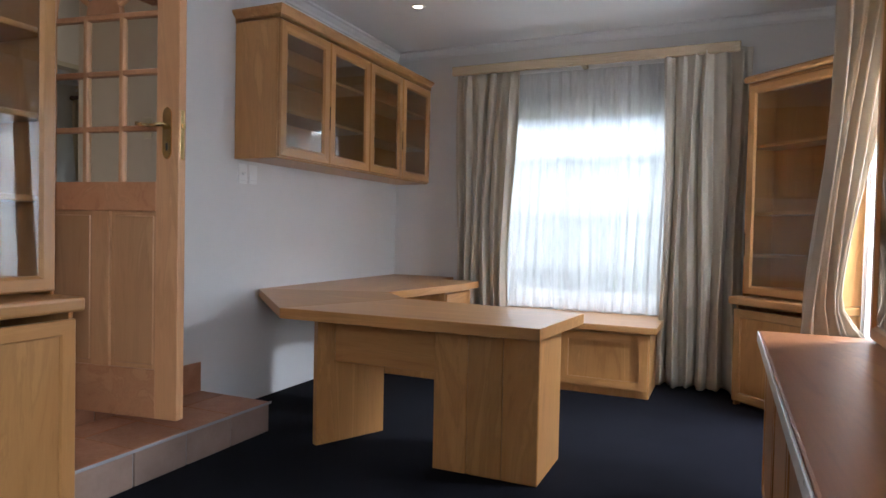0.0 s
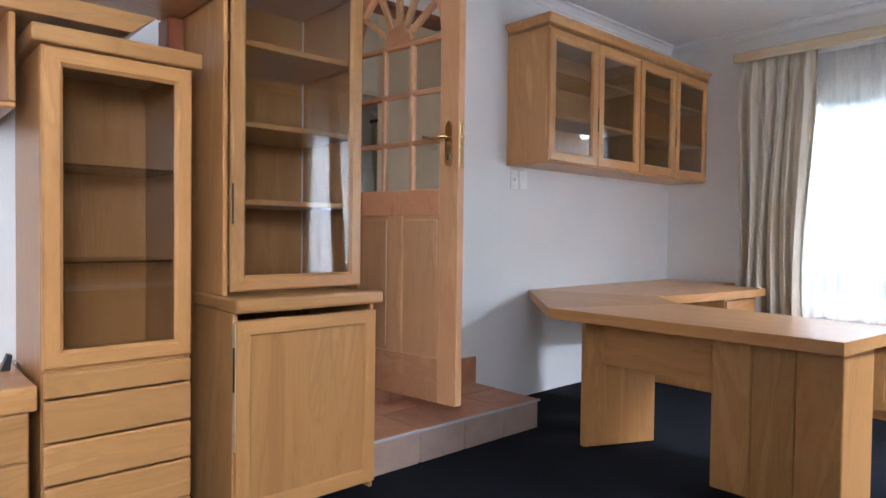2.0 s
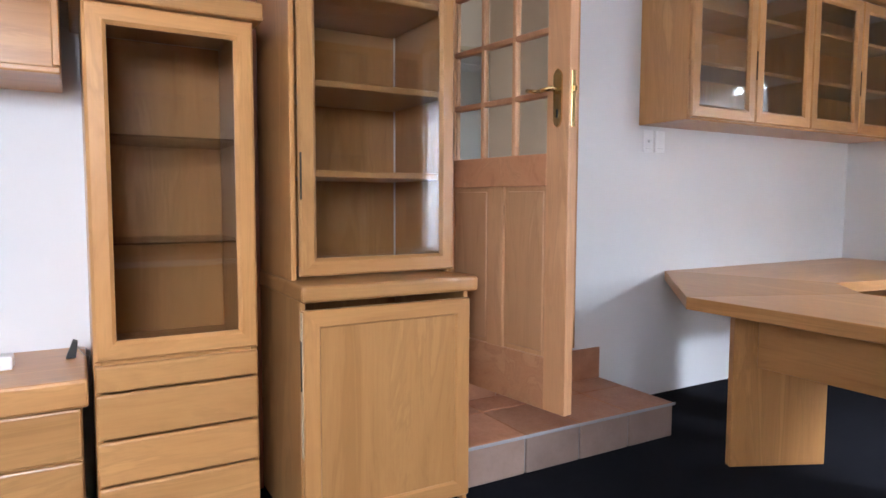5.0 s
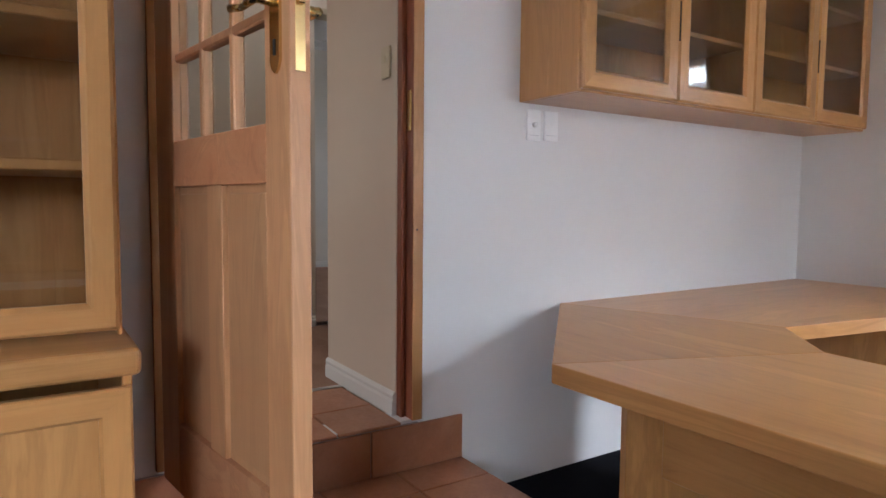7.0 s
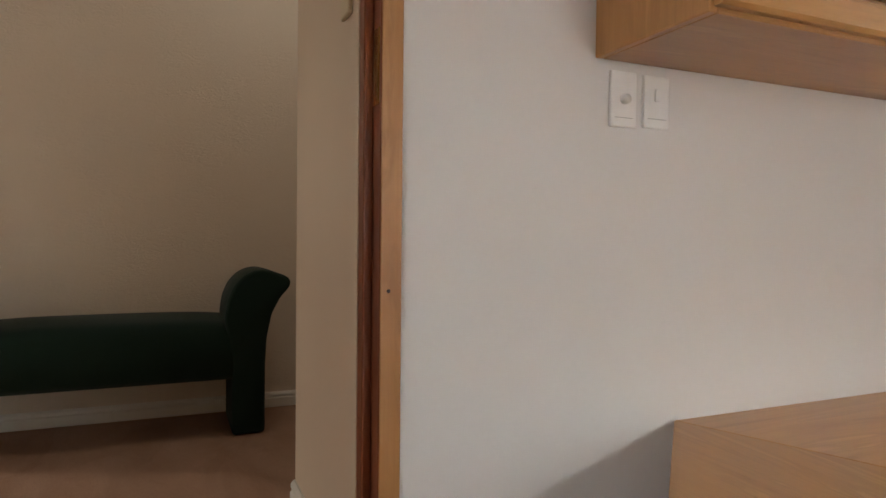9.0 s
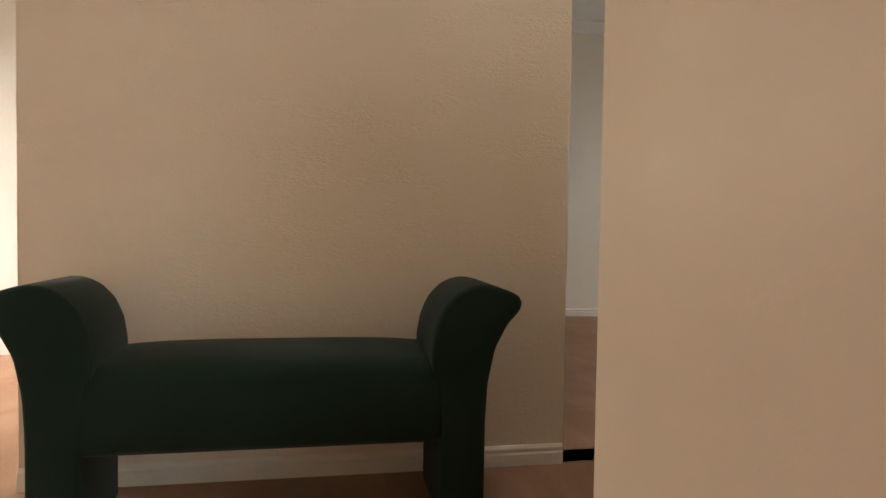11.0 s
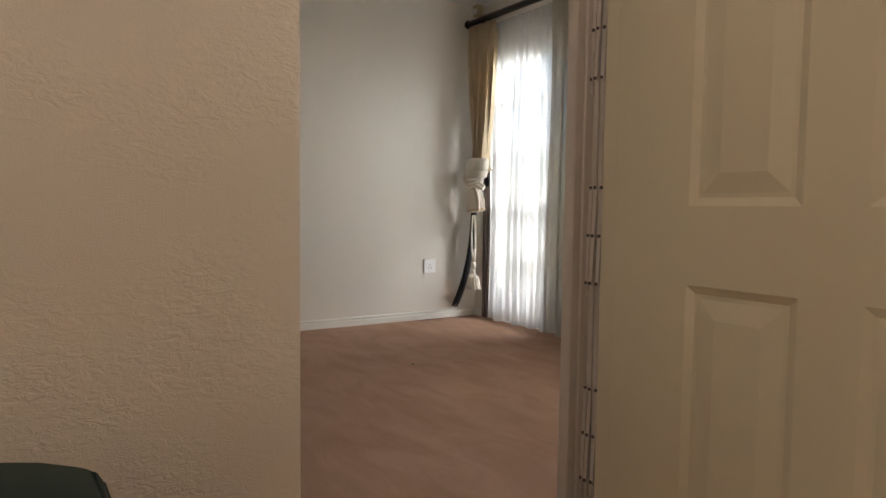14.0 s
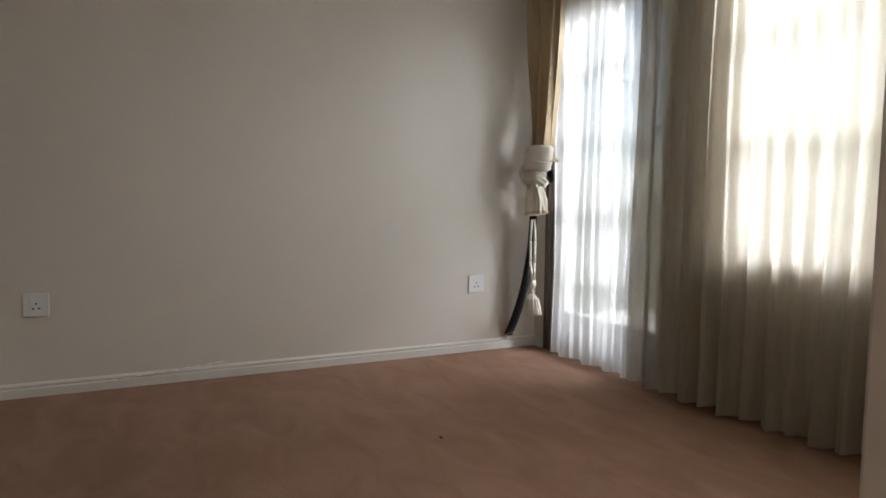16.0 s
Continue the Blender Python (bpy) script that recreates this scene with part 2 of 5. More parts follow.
def tile_mat(name, dark, light):
    m, n, l, p = mat(name)
    v = coords(n, l)
    info = n.new("ShaderNodeObjectInfo")
    f, g = noise_tex(n, l, v, 7, 5, 0.65), noise_tex(n, l, v, 60, 4, 0.6)
    c = ramp(n, l, f, [(0.3, dark), (0.7, light)])
    c = mix(n, l, 1.0, c, ramp(n, l, info.outputs["Random"], [(0, (0.82, 0.84, 0.86)), (1, (1.1, 1.05, 1.0))]), "MULTIPLY")
    c = mix(n, l, ramp(n, l, g, [(0.5, (0, 0, 0)), (0.8, (0.25,) * 3)]), c, tuple(0.72 * q for q in dark))
    l.new(c, p.inputs["Base Color"])
    l.new(ramp(n, l, g, [(0.2, (0.28,) * 3), (0.8, (0.5,) * 3)]), p.inputs["Roughness"])
    bump(n, l, p, f, 0.25, 0.003)
    return m


terracotta = tile_mat("terracotta_tile", (0.38, 0.165, 0.085), (0.50, 0.245, 0.135))
riser_tile = tile_mat("greyed_riser_tile", (0.34, 0.235, 0.185), (0.42, 0.30, 0.24))
nosing_grey = plain("worn_grey_nosing", (0.42, 0.42, 0.44), 0.5)
grout = plain("cement_grout", (0.36, 0.33, 0.31), 0.9)


def foliage_mat():
    m, n, l, p = mat("garden_leaves")
    geo = n.new("ShaderNodeNewGeometry")
    l.new(ramp(n, l, geo.outputs["Random Per Island"], [(0, (0.03, 0.075, 0.015)), (0.6, (0.08, 0.16, 0.035)), (1, (0.16, 0.22, 0.06))]), p.inputs["Base Color"])
    p.inputs["Roughness"].default_value = 0.55
    return m


leafy = foliage_mat()
soil = paint("garden_ground", (0.22, 0.20, 0.12), 0.95, 20, 0.5, 0.4)
paving = paint("pale_paving", (0.55, 0.52, 0.46), 0.85, 30, 0.3, 0.2)

# ---- building blocks ----
ORIGIN = {}


def thing(name, loc, label, category, group="", rz=0.0, kind="", local=False):
    """A top-level thing: an empty at its base. Its parts are given in world metres, or in its own if local."""
    e = new(name)
    e.empty_display_size = 0.1
    e.matrix_world = pose(*loc, 0, 0, rz)
    ORIGIN[e.name] = Vector((0, 0, 0)) if local else Vector(loc)
    return tagged(e, label, category, group, kind)


def root_origin(ob):
    while ob.parent:
        ob = ob.parent
    return ORIGIN.get(ob.name, Vector((0, 0, 0)))


def part(name, bm, material, parent=None, label="", smooth=False):
    me = bpy.data.meshes.new(name)
    if parent is not None:
        bmesh.ops.translate(bm, vec=-root_origin(parent), verts=bm.verts)
    bm.to_mesh(me)
    bm.free()
    for q in material if isinstance(material, (list, tuple)) else [material]:
        me.materials.append(q)
    if smooth:
        me.shade_smooth()
    ob = new(name, me)
    ob.parent = parent
    if label:
        ob["label"] = label
    return ob


def add_box(bm, x, y, z, bev=0.0, seg=1, mi=0, turn=None):
    g = bmesh.ops.create_cube(bm, size=1.0)["verts"]
    for v in g:
        v.co = Vector(((x[0] + x[1]) / 2 + v.co.x * (x[1] - x[0]), (y[0] + y[1]) / 2 + v.co.y * (y[1] - y[0]), (z[0] + z[1]) / 2 + v.co.z * (z[1] - z[0])))
    if turn:
        c, rz = turn
        bmesh.ops.rotate(bm, cent=c, matrix=Matrix.Rotation(radians(rz), 3, "Z"), verts=g)
    faces = {f for v in g for f in v.link_faces}
    for f in faces:
        f.material_index = mi
    if bev:
        edges = list({e for v in g for e in v.link_edges})
        r = bmesh.ops.bevel(bm, geom=edges, offset=bev, segments=seg, affect="EDGES", profile=0.5)
        for f in r["faces"]:
            f.material_index = mi
    return bm


def box(name, x, y, z, material, parent=None, bev=0.003, label="", seg=1, turn=None):
    return part(name, add_box(bmesh.new(), x, y, z, bev, seg, 0, turn), material, parent, label)


def add_tube(bm, a, b, r, seg=10, r2=None):
    a, b = Vector(a), Vector(b)
    d = b - a
    m = Matrix.Translation((a + b) / 2) @ d.to_track_quat("Z", "Y").to_matrix().to_4x4()
    bmesh.ops.create_cone(bm, cap_ends=True, segments=seg, radius1=r, radius2=r if r2 is None else r2, depth=d.length, matrix=m)
    return bm


def tube(name, a, b, r, material, parent=None, label="", seg=10, r2=None):
    return part(name, add_tube(bmesh.new(), a, b, r, seg, r2), material, parent, label, True)


def add_prism(bm, pts, z0, z1, axis="z"):
    """A flat outline pushed out along an axis."""
    def at(p, h):
        return {"z": (p[0], p[1], h), "x": (h, p[0], p[1]), "y": (p[0], h, p[1])}[axis]
    lo, hi = [bm.verts.new(at(p, z0)) for p in pts], [bm.verts.new(at(p, z1)) for p in pts]
    bm.faces.new(lo), bm.faces.new(hi)
    for i in range(len(pts)):
        j = (i + 1) % len(pts)
        bm.faces.new((lo[i], lo[j], hi[j], hi[i]))
    bmesh.ops.recalc_face_normals(bm, faces=bm.faces)
    return bm


def prism(name, pts, z0, z1, material, parent=None, axis="z", bev=0.0, label="", smooth=False):
    bm = add_prism(bmesh.new(), pts, z0, z1, axis)
    if bev:
        bmesh.ops.bevel(bm, geom=list(bm.edges), offset=bev, segments=2, affect="EDGES", profile=0.5)
    return part(name, bm, material, parent, label, smooth)


def add_frame(bm, x0, x1, y0, y1, z0, z1, w, b=0.008, inner=0.012):
    """A mitred frame facing +x: grain of material 0 runs up the stiles, of 1 along the rails."""
    prof = [(0, x0), (0, x1 - b), (b, x1), (w - inner, x1), (w, x1 - inner), (w, x0)]
    corners = [(y0, z0, 1, 1), (y1, z0, -1, 1), (y1, z1, -1, -1), (y0, z1, 1, -1)]
    rings = [[bm.verts.new((x, cy + sy * d, cz + sz * d)) for d, x in prof] for cy, cz, sy, sz in corners]
    for i in range(4):
        a, c = rings[i], rings[(i + 1) % 4]
        for k in range(6):
            f = bm.faces.new((a[k], a[(k + 1) % 6], c[(k + 1) % 6], c[k]))
            f.material_index = 0 if i % 2 else 1
    bmesh.ops.recalc_face_normals(bm, faces=bm.faces)
    return bm


def glazed_door(parent, x0, y0, y1, z0, z1, w=0.055, t=0.022, label="oak-framed glass door", pane=None, split=False):
    d = part("door", add_frame(bmesh.new(), x0, x0 + t, y0, y1, z0, z1, w), [oak_z, oak_y], parent, label)
    box("glass_pane", (x0 + 0.006, x0 + 0.010), (y0 + w - 0.006, y1 - w + 0.006), (z0 + w - 0.006, z1 - w + 0.006), pane or smoked, d, 0)
    return d


def panel_door(parent, x0, y0, y1, z0, z1, w=0.06, t=0.022, name="door", label=""):
    d = part(name, add_frame(bmesh.new(), x0, x0 + t, y0, y1, z0, z1, w, 0.004, 0.007), [oak_z, oak_y], parent, label)
    box("panel", (x0 + 0.003, x0 + 0.012), (y0 + w - 0.004, y1 - w + 0.004), (z0 + w - 0.004, z1 - w + 0.004), oak_z, d, 0.002)
    return d


def finger_pull(parent, x, y, z, length=0.12):
    # strip stands proud of the door; its dark colour gives the recess's shade
    return box("finger_pull", (x - 0.001, x + 0.004), (y - 0.0035, y + 0.0035), (z - length / 2, z + length / 2), recess_shade_plinth, parent, 0.0015, "dark strip painted as the shade of a finger pull's recess")


def drape(name, a, b, z0, z1, folds, amp, material, label, category, waist=None, seed=0, cols=160, rows=26, parent=None, flare=1.0, thick=0.0025, lean=(0, 0, 0)):
    """A hanging curtain between two points, gathered in folds; waist (height, share, where) draws it in."""
    rnd = random.Random(seed)
    a, b = Vector(a), Vector(b)
    along = (b - a).normalized()
    out = Vector((along.y, -along.x, 0))
    ph = [rnd.uniform(0, 6.28) for _ in range(6)]
    bm = bmesh.new()
    grid = []
    for r in range(rows + 1):
        v = r / rows
        z = z1 + (z0 - z1) * v
        row = []
        for c in range(cols + 1):
            u = c / cols
            s, shift = 1.0, 0.0
            if waist:
                hz, share, where = waist[:3]
                k = 1 - min(1, abs(z - hz) / ((z1 - hz) if z > hz else max(0.05, hz - z0) * 1.6))
                k = k * k * (3 - 2 * k)
                s = 1 + (share - 1) * k
                shift = where * (1 - s)
            uu = u * s + shift
            w = u * folds * 6.283 + 0.9 * math.sin(u * 5 + ph[0]) + 0.5 * math.sin(v * 2.2 + ph[1] + u * 3)
            deep = amp * (0.55 + 0.45 * v * flare + 0.25 * math.sin(u * 17 + ph[2]))
            d = deep * (math.sin(w) + 0.3 * math.sin(2.3 * w + ph[3] + v))
            if v < 0.06:
                d *= 0.45
            p = a + along * ((b - a).length * uu + 0.012 * math.sin(v * 6 + ph[4] + u * 9)) + out * d + Vector(lean) * v ** 1.6
            row.append(bm.verts.new((p.x, p.y, z + (0.008 * math.sin(w * 0.5) if r == rows else 0))))
        grid.append(row)
    for r in range(rows):
        for c in range(cols):
            bm.faces.new((grid[r][c], grid[r][c + 1], grid[r + 1][c + 1], grid[r + 1][c]))
    ob = part(name, bm, material, parent, label if parent else "", True)
    if thick:
        sol = ob.modifiers.new("thickness", "SOLIDIFY")
        sol.thickness = thick
    if not parent:
        tagged(ob, label, category)
    return ob


def struct(ob, label, category="wall"):
    return tagged(ob, label, category, kind="structure")

# ---- structure ----


def wall(name, axis, p0, p1, lo, hi, z0, z1, holes, mats, label):
    """A wall that runs along y (axis 'y', thickness p0..p1 in x) or along x; mats: its low side, its high side, its reveals."""
    bm = bmesh.new()

    def seg(a, b, c, d):
        if b - a > 1e-4 and d - c > 1e-4:
            add_box(bm, *(((p0, p1), (a, b)) if axis == "y" else ((a, b), (p0, p1))), (c, d))
    at = lo
    for a, b, c, d in sorted(holes):
        seg(at, a, z0, z1), seg(a, b, z0, c), seg(a, b, d, z1)
        at = b
    seg(at, hi, z0, z1)
    k = 0 if axis == "y" else 1
    for f in bm.faces:
        f.material_index = 0 if f.normal[k] < -0.5 else 1 if f.normal[k] > 0.5 else 2
    return struct(part(name, bm, list(mats)), label)


H = 0.36                      # level of passage and bedroom above the study floor
CEIL, CEIL2 = 2.83, 3.206
YN, XE, YS = 6.09, 3.75, -1.4  # study walls
XB, XF, YB = -1.95, -5.577, 6.936  # bench wall, far bedroom wall, bedroom window wall
D0, D1 = 2.515, 3.43            # study doorway
G0, G1 = 3.793, 4.555            # bedroom doorway

wall("wall_west", "y", -0.12, 0.0, YS, YN, 0, CEIL + 0.3, [(D0, D1, H, 2.42)], (cream_wall, white_wall, white_wall), "white painted study wall with a doorway")
wall("wall_north", "x", YN, YN + 0.22, -0.12, XE + 0.22, 0, CEIL + 0.1, [(1.13, 2.43, 0.62, 2.225)], (white_wall, white_wall, white_wall), "white painted study wall with a window")
wall("wall_east", "y", XE, XE + 0.22, YS, YN, 0, CEIL + 0.1, [(-0.75, 0.85, 0.95, 2.25), (3.98, 5.15, 0.62, 2.225)], (white_wall, white_wall, white_wall), "white painted study wall with two windows")
wall("wall_south", "x", YS - 0.2, YS, -0.12, XE + 0.22, 0, CEIL + 0.1, [], (white_wall, white_wall, white_wall), "white painted study wall")
struct(box("floor_study", (-0.12, XE), (YS, YN), (-0.1, 0.0), navy_carpet, bev=0), "dark navy cut-pile carpet on the study floor", "floor")
struct(box("ceiling_study", (-0.12, XE + 0.22), (YS - 0.2, YN + 0.22), (CEIL, CEIL + 0.08), ceiling_paint, bev=0), "white painted study ceiling", "ceiling")
# passage
wall("wall_bench", "y", XB - 0.12, XB, 2.0, 4.9, H - 0.1, CEIL2, [(G0, 4.62, H, 2.42)], (grey_wall, cream_stucco, gloss_white), "cream textured plaster wall with a bedroom doorway")
wall("wall_stub", "x", 3.376, 3.46, -0.74, -0.0725, H - 0.1, CEIL2, [], (cream_wall, cream_wall, cream_wall), "cream painted stub wall beside the study door")
wall("wall_nook_east", "y", -0.74, -0.62, 3.45, 4.9, H - 0.1, CEIL2, [], (cream_wall, cream_wall, cream_wall), "cream painted passage wall")
wall("wall_nook_north", "x", 4.70, 4.82, XB, -0.74, H - 0.1, CEIL2, [], (cream_wall, cream_wall, cream_wall), "cream painted passage wall behind the door")
wall("wall_hall_south", "x", -0.6, -0.5, -4.2, -0.12, H - 0.1, CEIL2, [(-3.9, -2.4, 0.6, 2.4), (-1.7, -0.3, 0.5, 2.5)], (white_wall, white_wall, white_wall), "white hall wall with a window")
wall("wall_hall_west", "y", -4.3, -4.2, -0.6, 1.93, H - 0.1, CEIL2, [], (white_wall, white_wall, white_wall), "white hall wall")
wall("wall_bedroom_south", "x", 2.0, 2.1, XF - 0.45, XB - 0.12, H - 0.1, CEIL2, [], (white_wall, grey_wall, grey_wall), "grey painted bedroom wall")
struct(box("floor_passage", (-4.3, -0.54), (-0.6, 4.82), (H - 0.12, H), pink_carpet, bev=0), "dusty pink carpet in the passage", "floor")
struct(box("floor_passage_south", (-0.54, -0.12), (-0.6, 1.9), (H - 0.12, H), pink_carpet, bev=0), "dusty pink carpet in the passage", "floor")
# ceiling opening and opal sheet are assumed, added unseen for the passage lamp
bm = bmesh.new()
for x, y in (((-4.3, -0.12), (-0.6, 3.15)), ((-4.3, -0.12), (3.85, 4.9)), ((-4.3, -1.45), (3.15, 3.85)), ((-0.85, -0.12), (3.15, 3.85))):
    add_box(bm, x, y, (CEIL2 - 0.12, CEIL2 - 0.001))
struct(part("ceiling_passage", bm, ceiling_paint), "white passage ceiling with an opening for the assumed roof light", "ceiling")
struct(box("assumed_roof_light", (-1.5, -0.8), (3.1, 3.9), (CEIL2, CEIL2 + 0.03), opal, bev=0.004), "assumed opal acrylic roof light, added out of view over the passage", "roof light")
# bedroom
far = wall("wall_far", "y", XF - 0.15, XF, 1.5, YB + 0.22, H - 0.1, CEIL2, [], (grey_wall, grey_wall, grey_wall), "pale grey bedroom wall")
SKEW = -3.4                    # the far wall stands out of square
far.matrix_world = pose(XF, YB, 0, 0, 0, SKEW) @ pose(-XF, -YB, 0)


def far_x(y):
    return XF + (YB - y) * math.tan(radians(SKEW))


wall("wall_windows", "x", YB, YB + 0.22, XF - 0.15, -0.6, H - 0.1, CEIL2, [(-5.43, -4.46, H, 2.65), (-3.98, -2.1, 1.19, 2.65)], (grey_wall, white_wall, white_wall), "pale grey bedroom wall with a garden door and a window")
wall("wall_bedroom_east", "y", -0.74, -0.62, 4.9, YB, H - 0.1, CEIL2, [], (grey_wall, grey_wall, grey_wall), "pale grey bedroom wall")
wall("wall_bedroom_return", "x", 4.82, 4.9, XB, -0.74, H - 0.1, CEIL2, [], (grey_wall, grey_wall, grey_wall), "pale grey bedroom wall")
struct(box("floor_bedroom", (XF - 0.4, XB - 0.0), (1.93, YB + 0.2), (H - 0.1, H - 0.001), pink_carpet, bev=0), "dusty pink carpet with brushed pile in the bedroom", "floor")
struct(box("floor_bedroom_nook", (XB, -0.62), (4.75, YB + 0.2), (H - 0.1, H - 0.001), pink_carpet, bev=0), "dusty pink carpet in the bedroom", "floor")
struct(box("ceiling_bedroom", (XF - 0.55, -0.6), (1.93, YB + 0.22), (CEIL2, CEIL2 + 0.08), ceiling_paint, bev=0), "white bedroom ceiling", "ceiling")


def moulding(name, pts, prof, material, label, category="trim"):
    """A moulding swept along a line of corner points; prof: (out to the left of the line, up)."""
    bm = bmesh.new()
    n = len(pts)
    rings = []
    for i, p in enumerate(pts):
        p = Vector(p)
        d0 = (p - Vector(pts[i - 1])).normalized() if i else None
        d1 = (Vector(pts[i + 1]) - p).normalized() if i < n - 1 else None
        n0 = Vector((-d0.y, d0.x, 0)) if d0 else None
        n1 = Vector((-d1.y, d1.x, 0)) if d1 else None
        m = (n0 or n1) if not (n0 and n1) else (n0 + n1) / (1 + n0.dot(n1))
        rings.append([bm.verts.new(p + m * o + Vector((0, 0, u))) for o, u in prof])
    k = len(prof)
    for a, b in zip(rings, rings[1:]):
        for j in range(k):
            bm.faces.new((a[j], a[(j + 1) % k], b[(j + 1) % k], b[j]))
    bm.faces.new(rings[0]), bm.faces.new(rings[-1])
    bmesh.ops.recalc_face_normals(bm, faces=bm.faces)
    return tagged(part(name, bm, material), label, category, kind="structure")


cove = [(0, 0), (0, -0.07), (0.012, -0.07), (0.016, -0.05), (0.04, -0.02), (0.06, -0.014), (0.06, 0)]
moulding("cornice", [(0, YS, CEIL), (XE, YS, CEIL), (XE, YN, CEIL), (0, YN, CEIL), (0, YS, CEIL)], cove, ceiling_paint, "white coved plaster cornice under the study ceiling")
cove2 = [(0, 0), (0, -0.10), (0.012, -0.10), (0.02, -0.07), (0.06, -0.03), (0.09, -0.02), (0.09, 0)]
moulding("cornice", [(-0.74, YB, CEIL2), (XF, YB, CEIL2), (far_x(2.1), 2.1, CEIL2), (XB - 0.12, 2.1, CEIL2), (XB - 0.12, 4.9, CEIL2)], cove2, ceiling_paint, "white coved plaster cornice in the bedroom")
skirt = [(0, 0), (0.016, 0), (0.016, 0.052), (0.010, 0.062), (0.014, 0.068), (0.014, 0.078), (0.006, 0.09), (0, 0.09)]
moulding("baseboard", [(XF + 0.14, YB, H), (XF, YB, H), (far_x(2.1), 2.1, H), (XB - 0.12, 2.1, H)], [(o, 0.82 * u) for o, u in skirt], gloss_white, "white moulded skirting board round the bedroom")
moulding("baseboard", [(XB, G0 - 0.004, H), (XB, 2.0, H)], [(o, 0.78 * u) for o, u in skirt], gloss_white, "white moulded skirting board behind the bench")
moulding("baseboard", [(-0.074, 3.376, H), (-0.74, 3.376, H)], skirt, gloss_white, "white moulded skirting board on the stub wall")

# door frames
bm = bmesh.new()
for xb, y0, y1 in ((-0.125, D0 - 0.012, D0 + 0.03), (-0.072, D1 - 0.033, D1 + 0.012)):
    add_box(bm, (xb, 0.012), (y0, y1), (H, 2.45), 0.003)
add_box(bm, (-0.125, 0.012), (D0 - 0.012, D1 + 0.012), (2.41, 2.45), 0.003)
add_box(bm, (-0.071, -0.036), (D1 - 0.053, D1 - 0.032), (H, 2.41), 0.003)
add_box(bm, (-0.075, -0.045), (D0 + 0.03, D0 + 0.045), (H, 2.41), 0.002)
door_frame = struct(part("door_frame_study", bm, meranti), "reddish varnished hardwood door frame of the study", "door frame")
box("strike_plate", (-0.03, 0.004), (D1 - 0.036, D1 - 0.0325), (1.45, 1.60), brass, door_frame, 0.001, "brass strike plate")
for y0, y1 in ((D0 - 0.011, D0 + 0.029), (D1 - 0.032, D1 + 0.011)):
    casing = box("casing", (0.0125, 0.017), (y0, y1), (H, 2.45), honey_z, door_frame, 0.001, "honey-coloured front edge of the frame")
tube("knot", (0.0165, D1 - 0.016, 1.085), (0.0174, D1 - 0.016, 1.085), 0.004, dark_z, casing, "dark knot", 10)
bm = bmesh.new()
add_box(bm, (XB - 0.135, XB - 0.08), (G0 - 0.02, G0 + 0.034), (H, 2.45), 0.004)
add_box(bm, (XB - 0.055, XB + 0.035), (G1, G1 + 0.06), (H, 2.45), 0.004)
add_box(bm, (XB - 0.012, XB + 0.045), (G1 - 0.006, G1 + 0.05), (H, 2.45), 0.004)
add_box(bm, (XB - 0.13, XB + 0.004), (G0, G1 + 0.06), (2.41, 2.45), 0.003)
frame2 = struct(part("door_frame_bedroom", bm, cream_gloss), "cream painted door frame of the bedroom", "door frame")
box("strike_plate", (XB - 0.081, XB - 0.078), (G0 + 0.008, G0 + 0.017), (1.485, 1.53), plain("old_brass", (0.25, 0.16, 0.07), 0.5, 1.0), frame2, 0.001, "tarnished strike plate")
struct(box("wall_gate_pocket", (XB - 0.12, XB), (G1 + 0.06, 4.9), (H, 2.45), cream_wall, bev=0.0), "cream painted reveal beside the bedroom door")

# landing and tiled steps
land = struct(box("landing", (0.0, 0.515), (2.383, 3.634), (0.0, 0.158), grout, bev=0.0), "raised cement landing below the study door", "step")
for i in range(-2, 5):
    y0 = max(2.385, 2.42 + 0.305 * i)
    y1 = min(2.42 + 0.305 * i + 0.299, 3.65)
    if y1 - y0 < 0.03:
        continue
    for x0, x1 in ((0.0, 0.19), (0.196, 0.527)):
        box("tile", (x0, x1), (y0, y1), (0.158, 0.17), terracotta, land, 0.003)
    box("tile", (0.516, 0.528), (y0 + 0.002, y1 - 0.002), (0.0, 0.156), riser_tile, land, 0.003)
for x0, x1 in ((0.004, 0.19), (0.196, 0.514)):
    box("tile", (x0, x1), (3.635, 3.648), (0.0, 0.156), riser_tile, land, 0.003)
box("nosing", (0.5285, 0.5335), (2.385, 3.65), (0.155, 0.1695), nosing_grey, land, 0.002, "worn blue-grey edge of the landing")
riser = struct(box("threshold_riser", (-0.12, 0.003), (D0 - 0.2, D1), (0.1, H - 0.012), grout, bev=0.0), "cement riser below the study doorway", "step")
for y0, y1 in ((2.32, 2.615), (2.622, 2.92), (2.927, 3.225), (3.231, 3.632)):
    box("tile", (0.003, 0.014), (y0, y1), (0.171, H - 0.015), terracotta, riser, 0.002)
tiles = struct(box("floor_threshold", (-0.545, -0.0), (1.9, 3.355), (H - 0.1, H - 0.011), grout, bev=0.0), "terracotta tiled threshold of the passage", "floor")
for i in range(5):
    for x0, x1 in ((-0.24, 0.012), (-0.543, -0.246)):
        y0, y1 = 1.9 + 0.30 * i, 1.9 + 0.30 * i + 0.294
        if x1 > 0:
            y0, y1 = max(y0, D0 + 0.032), min(y1, D1 - 0.046)
        if y1 - y0 > 0.03:
            box("tile", (x0, x1), (y0, min(y1, 3.353)), (H - 0.011, H + 0.001), terracotta, tiles, 0.003)
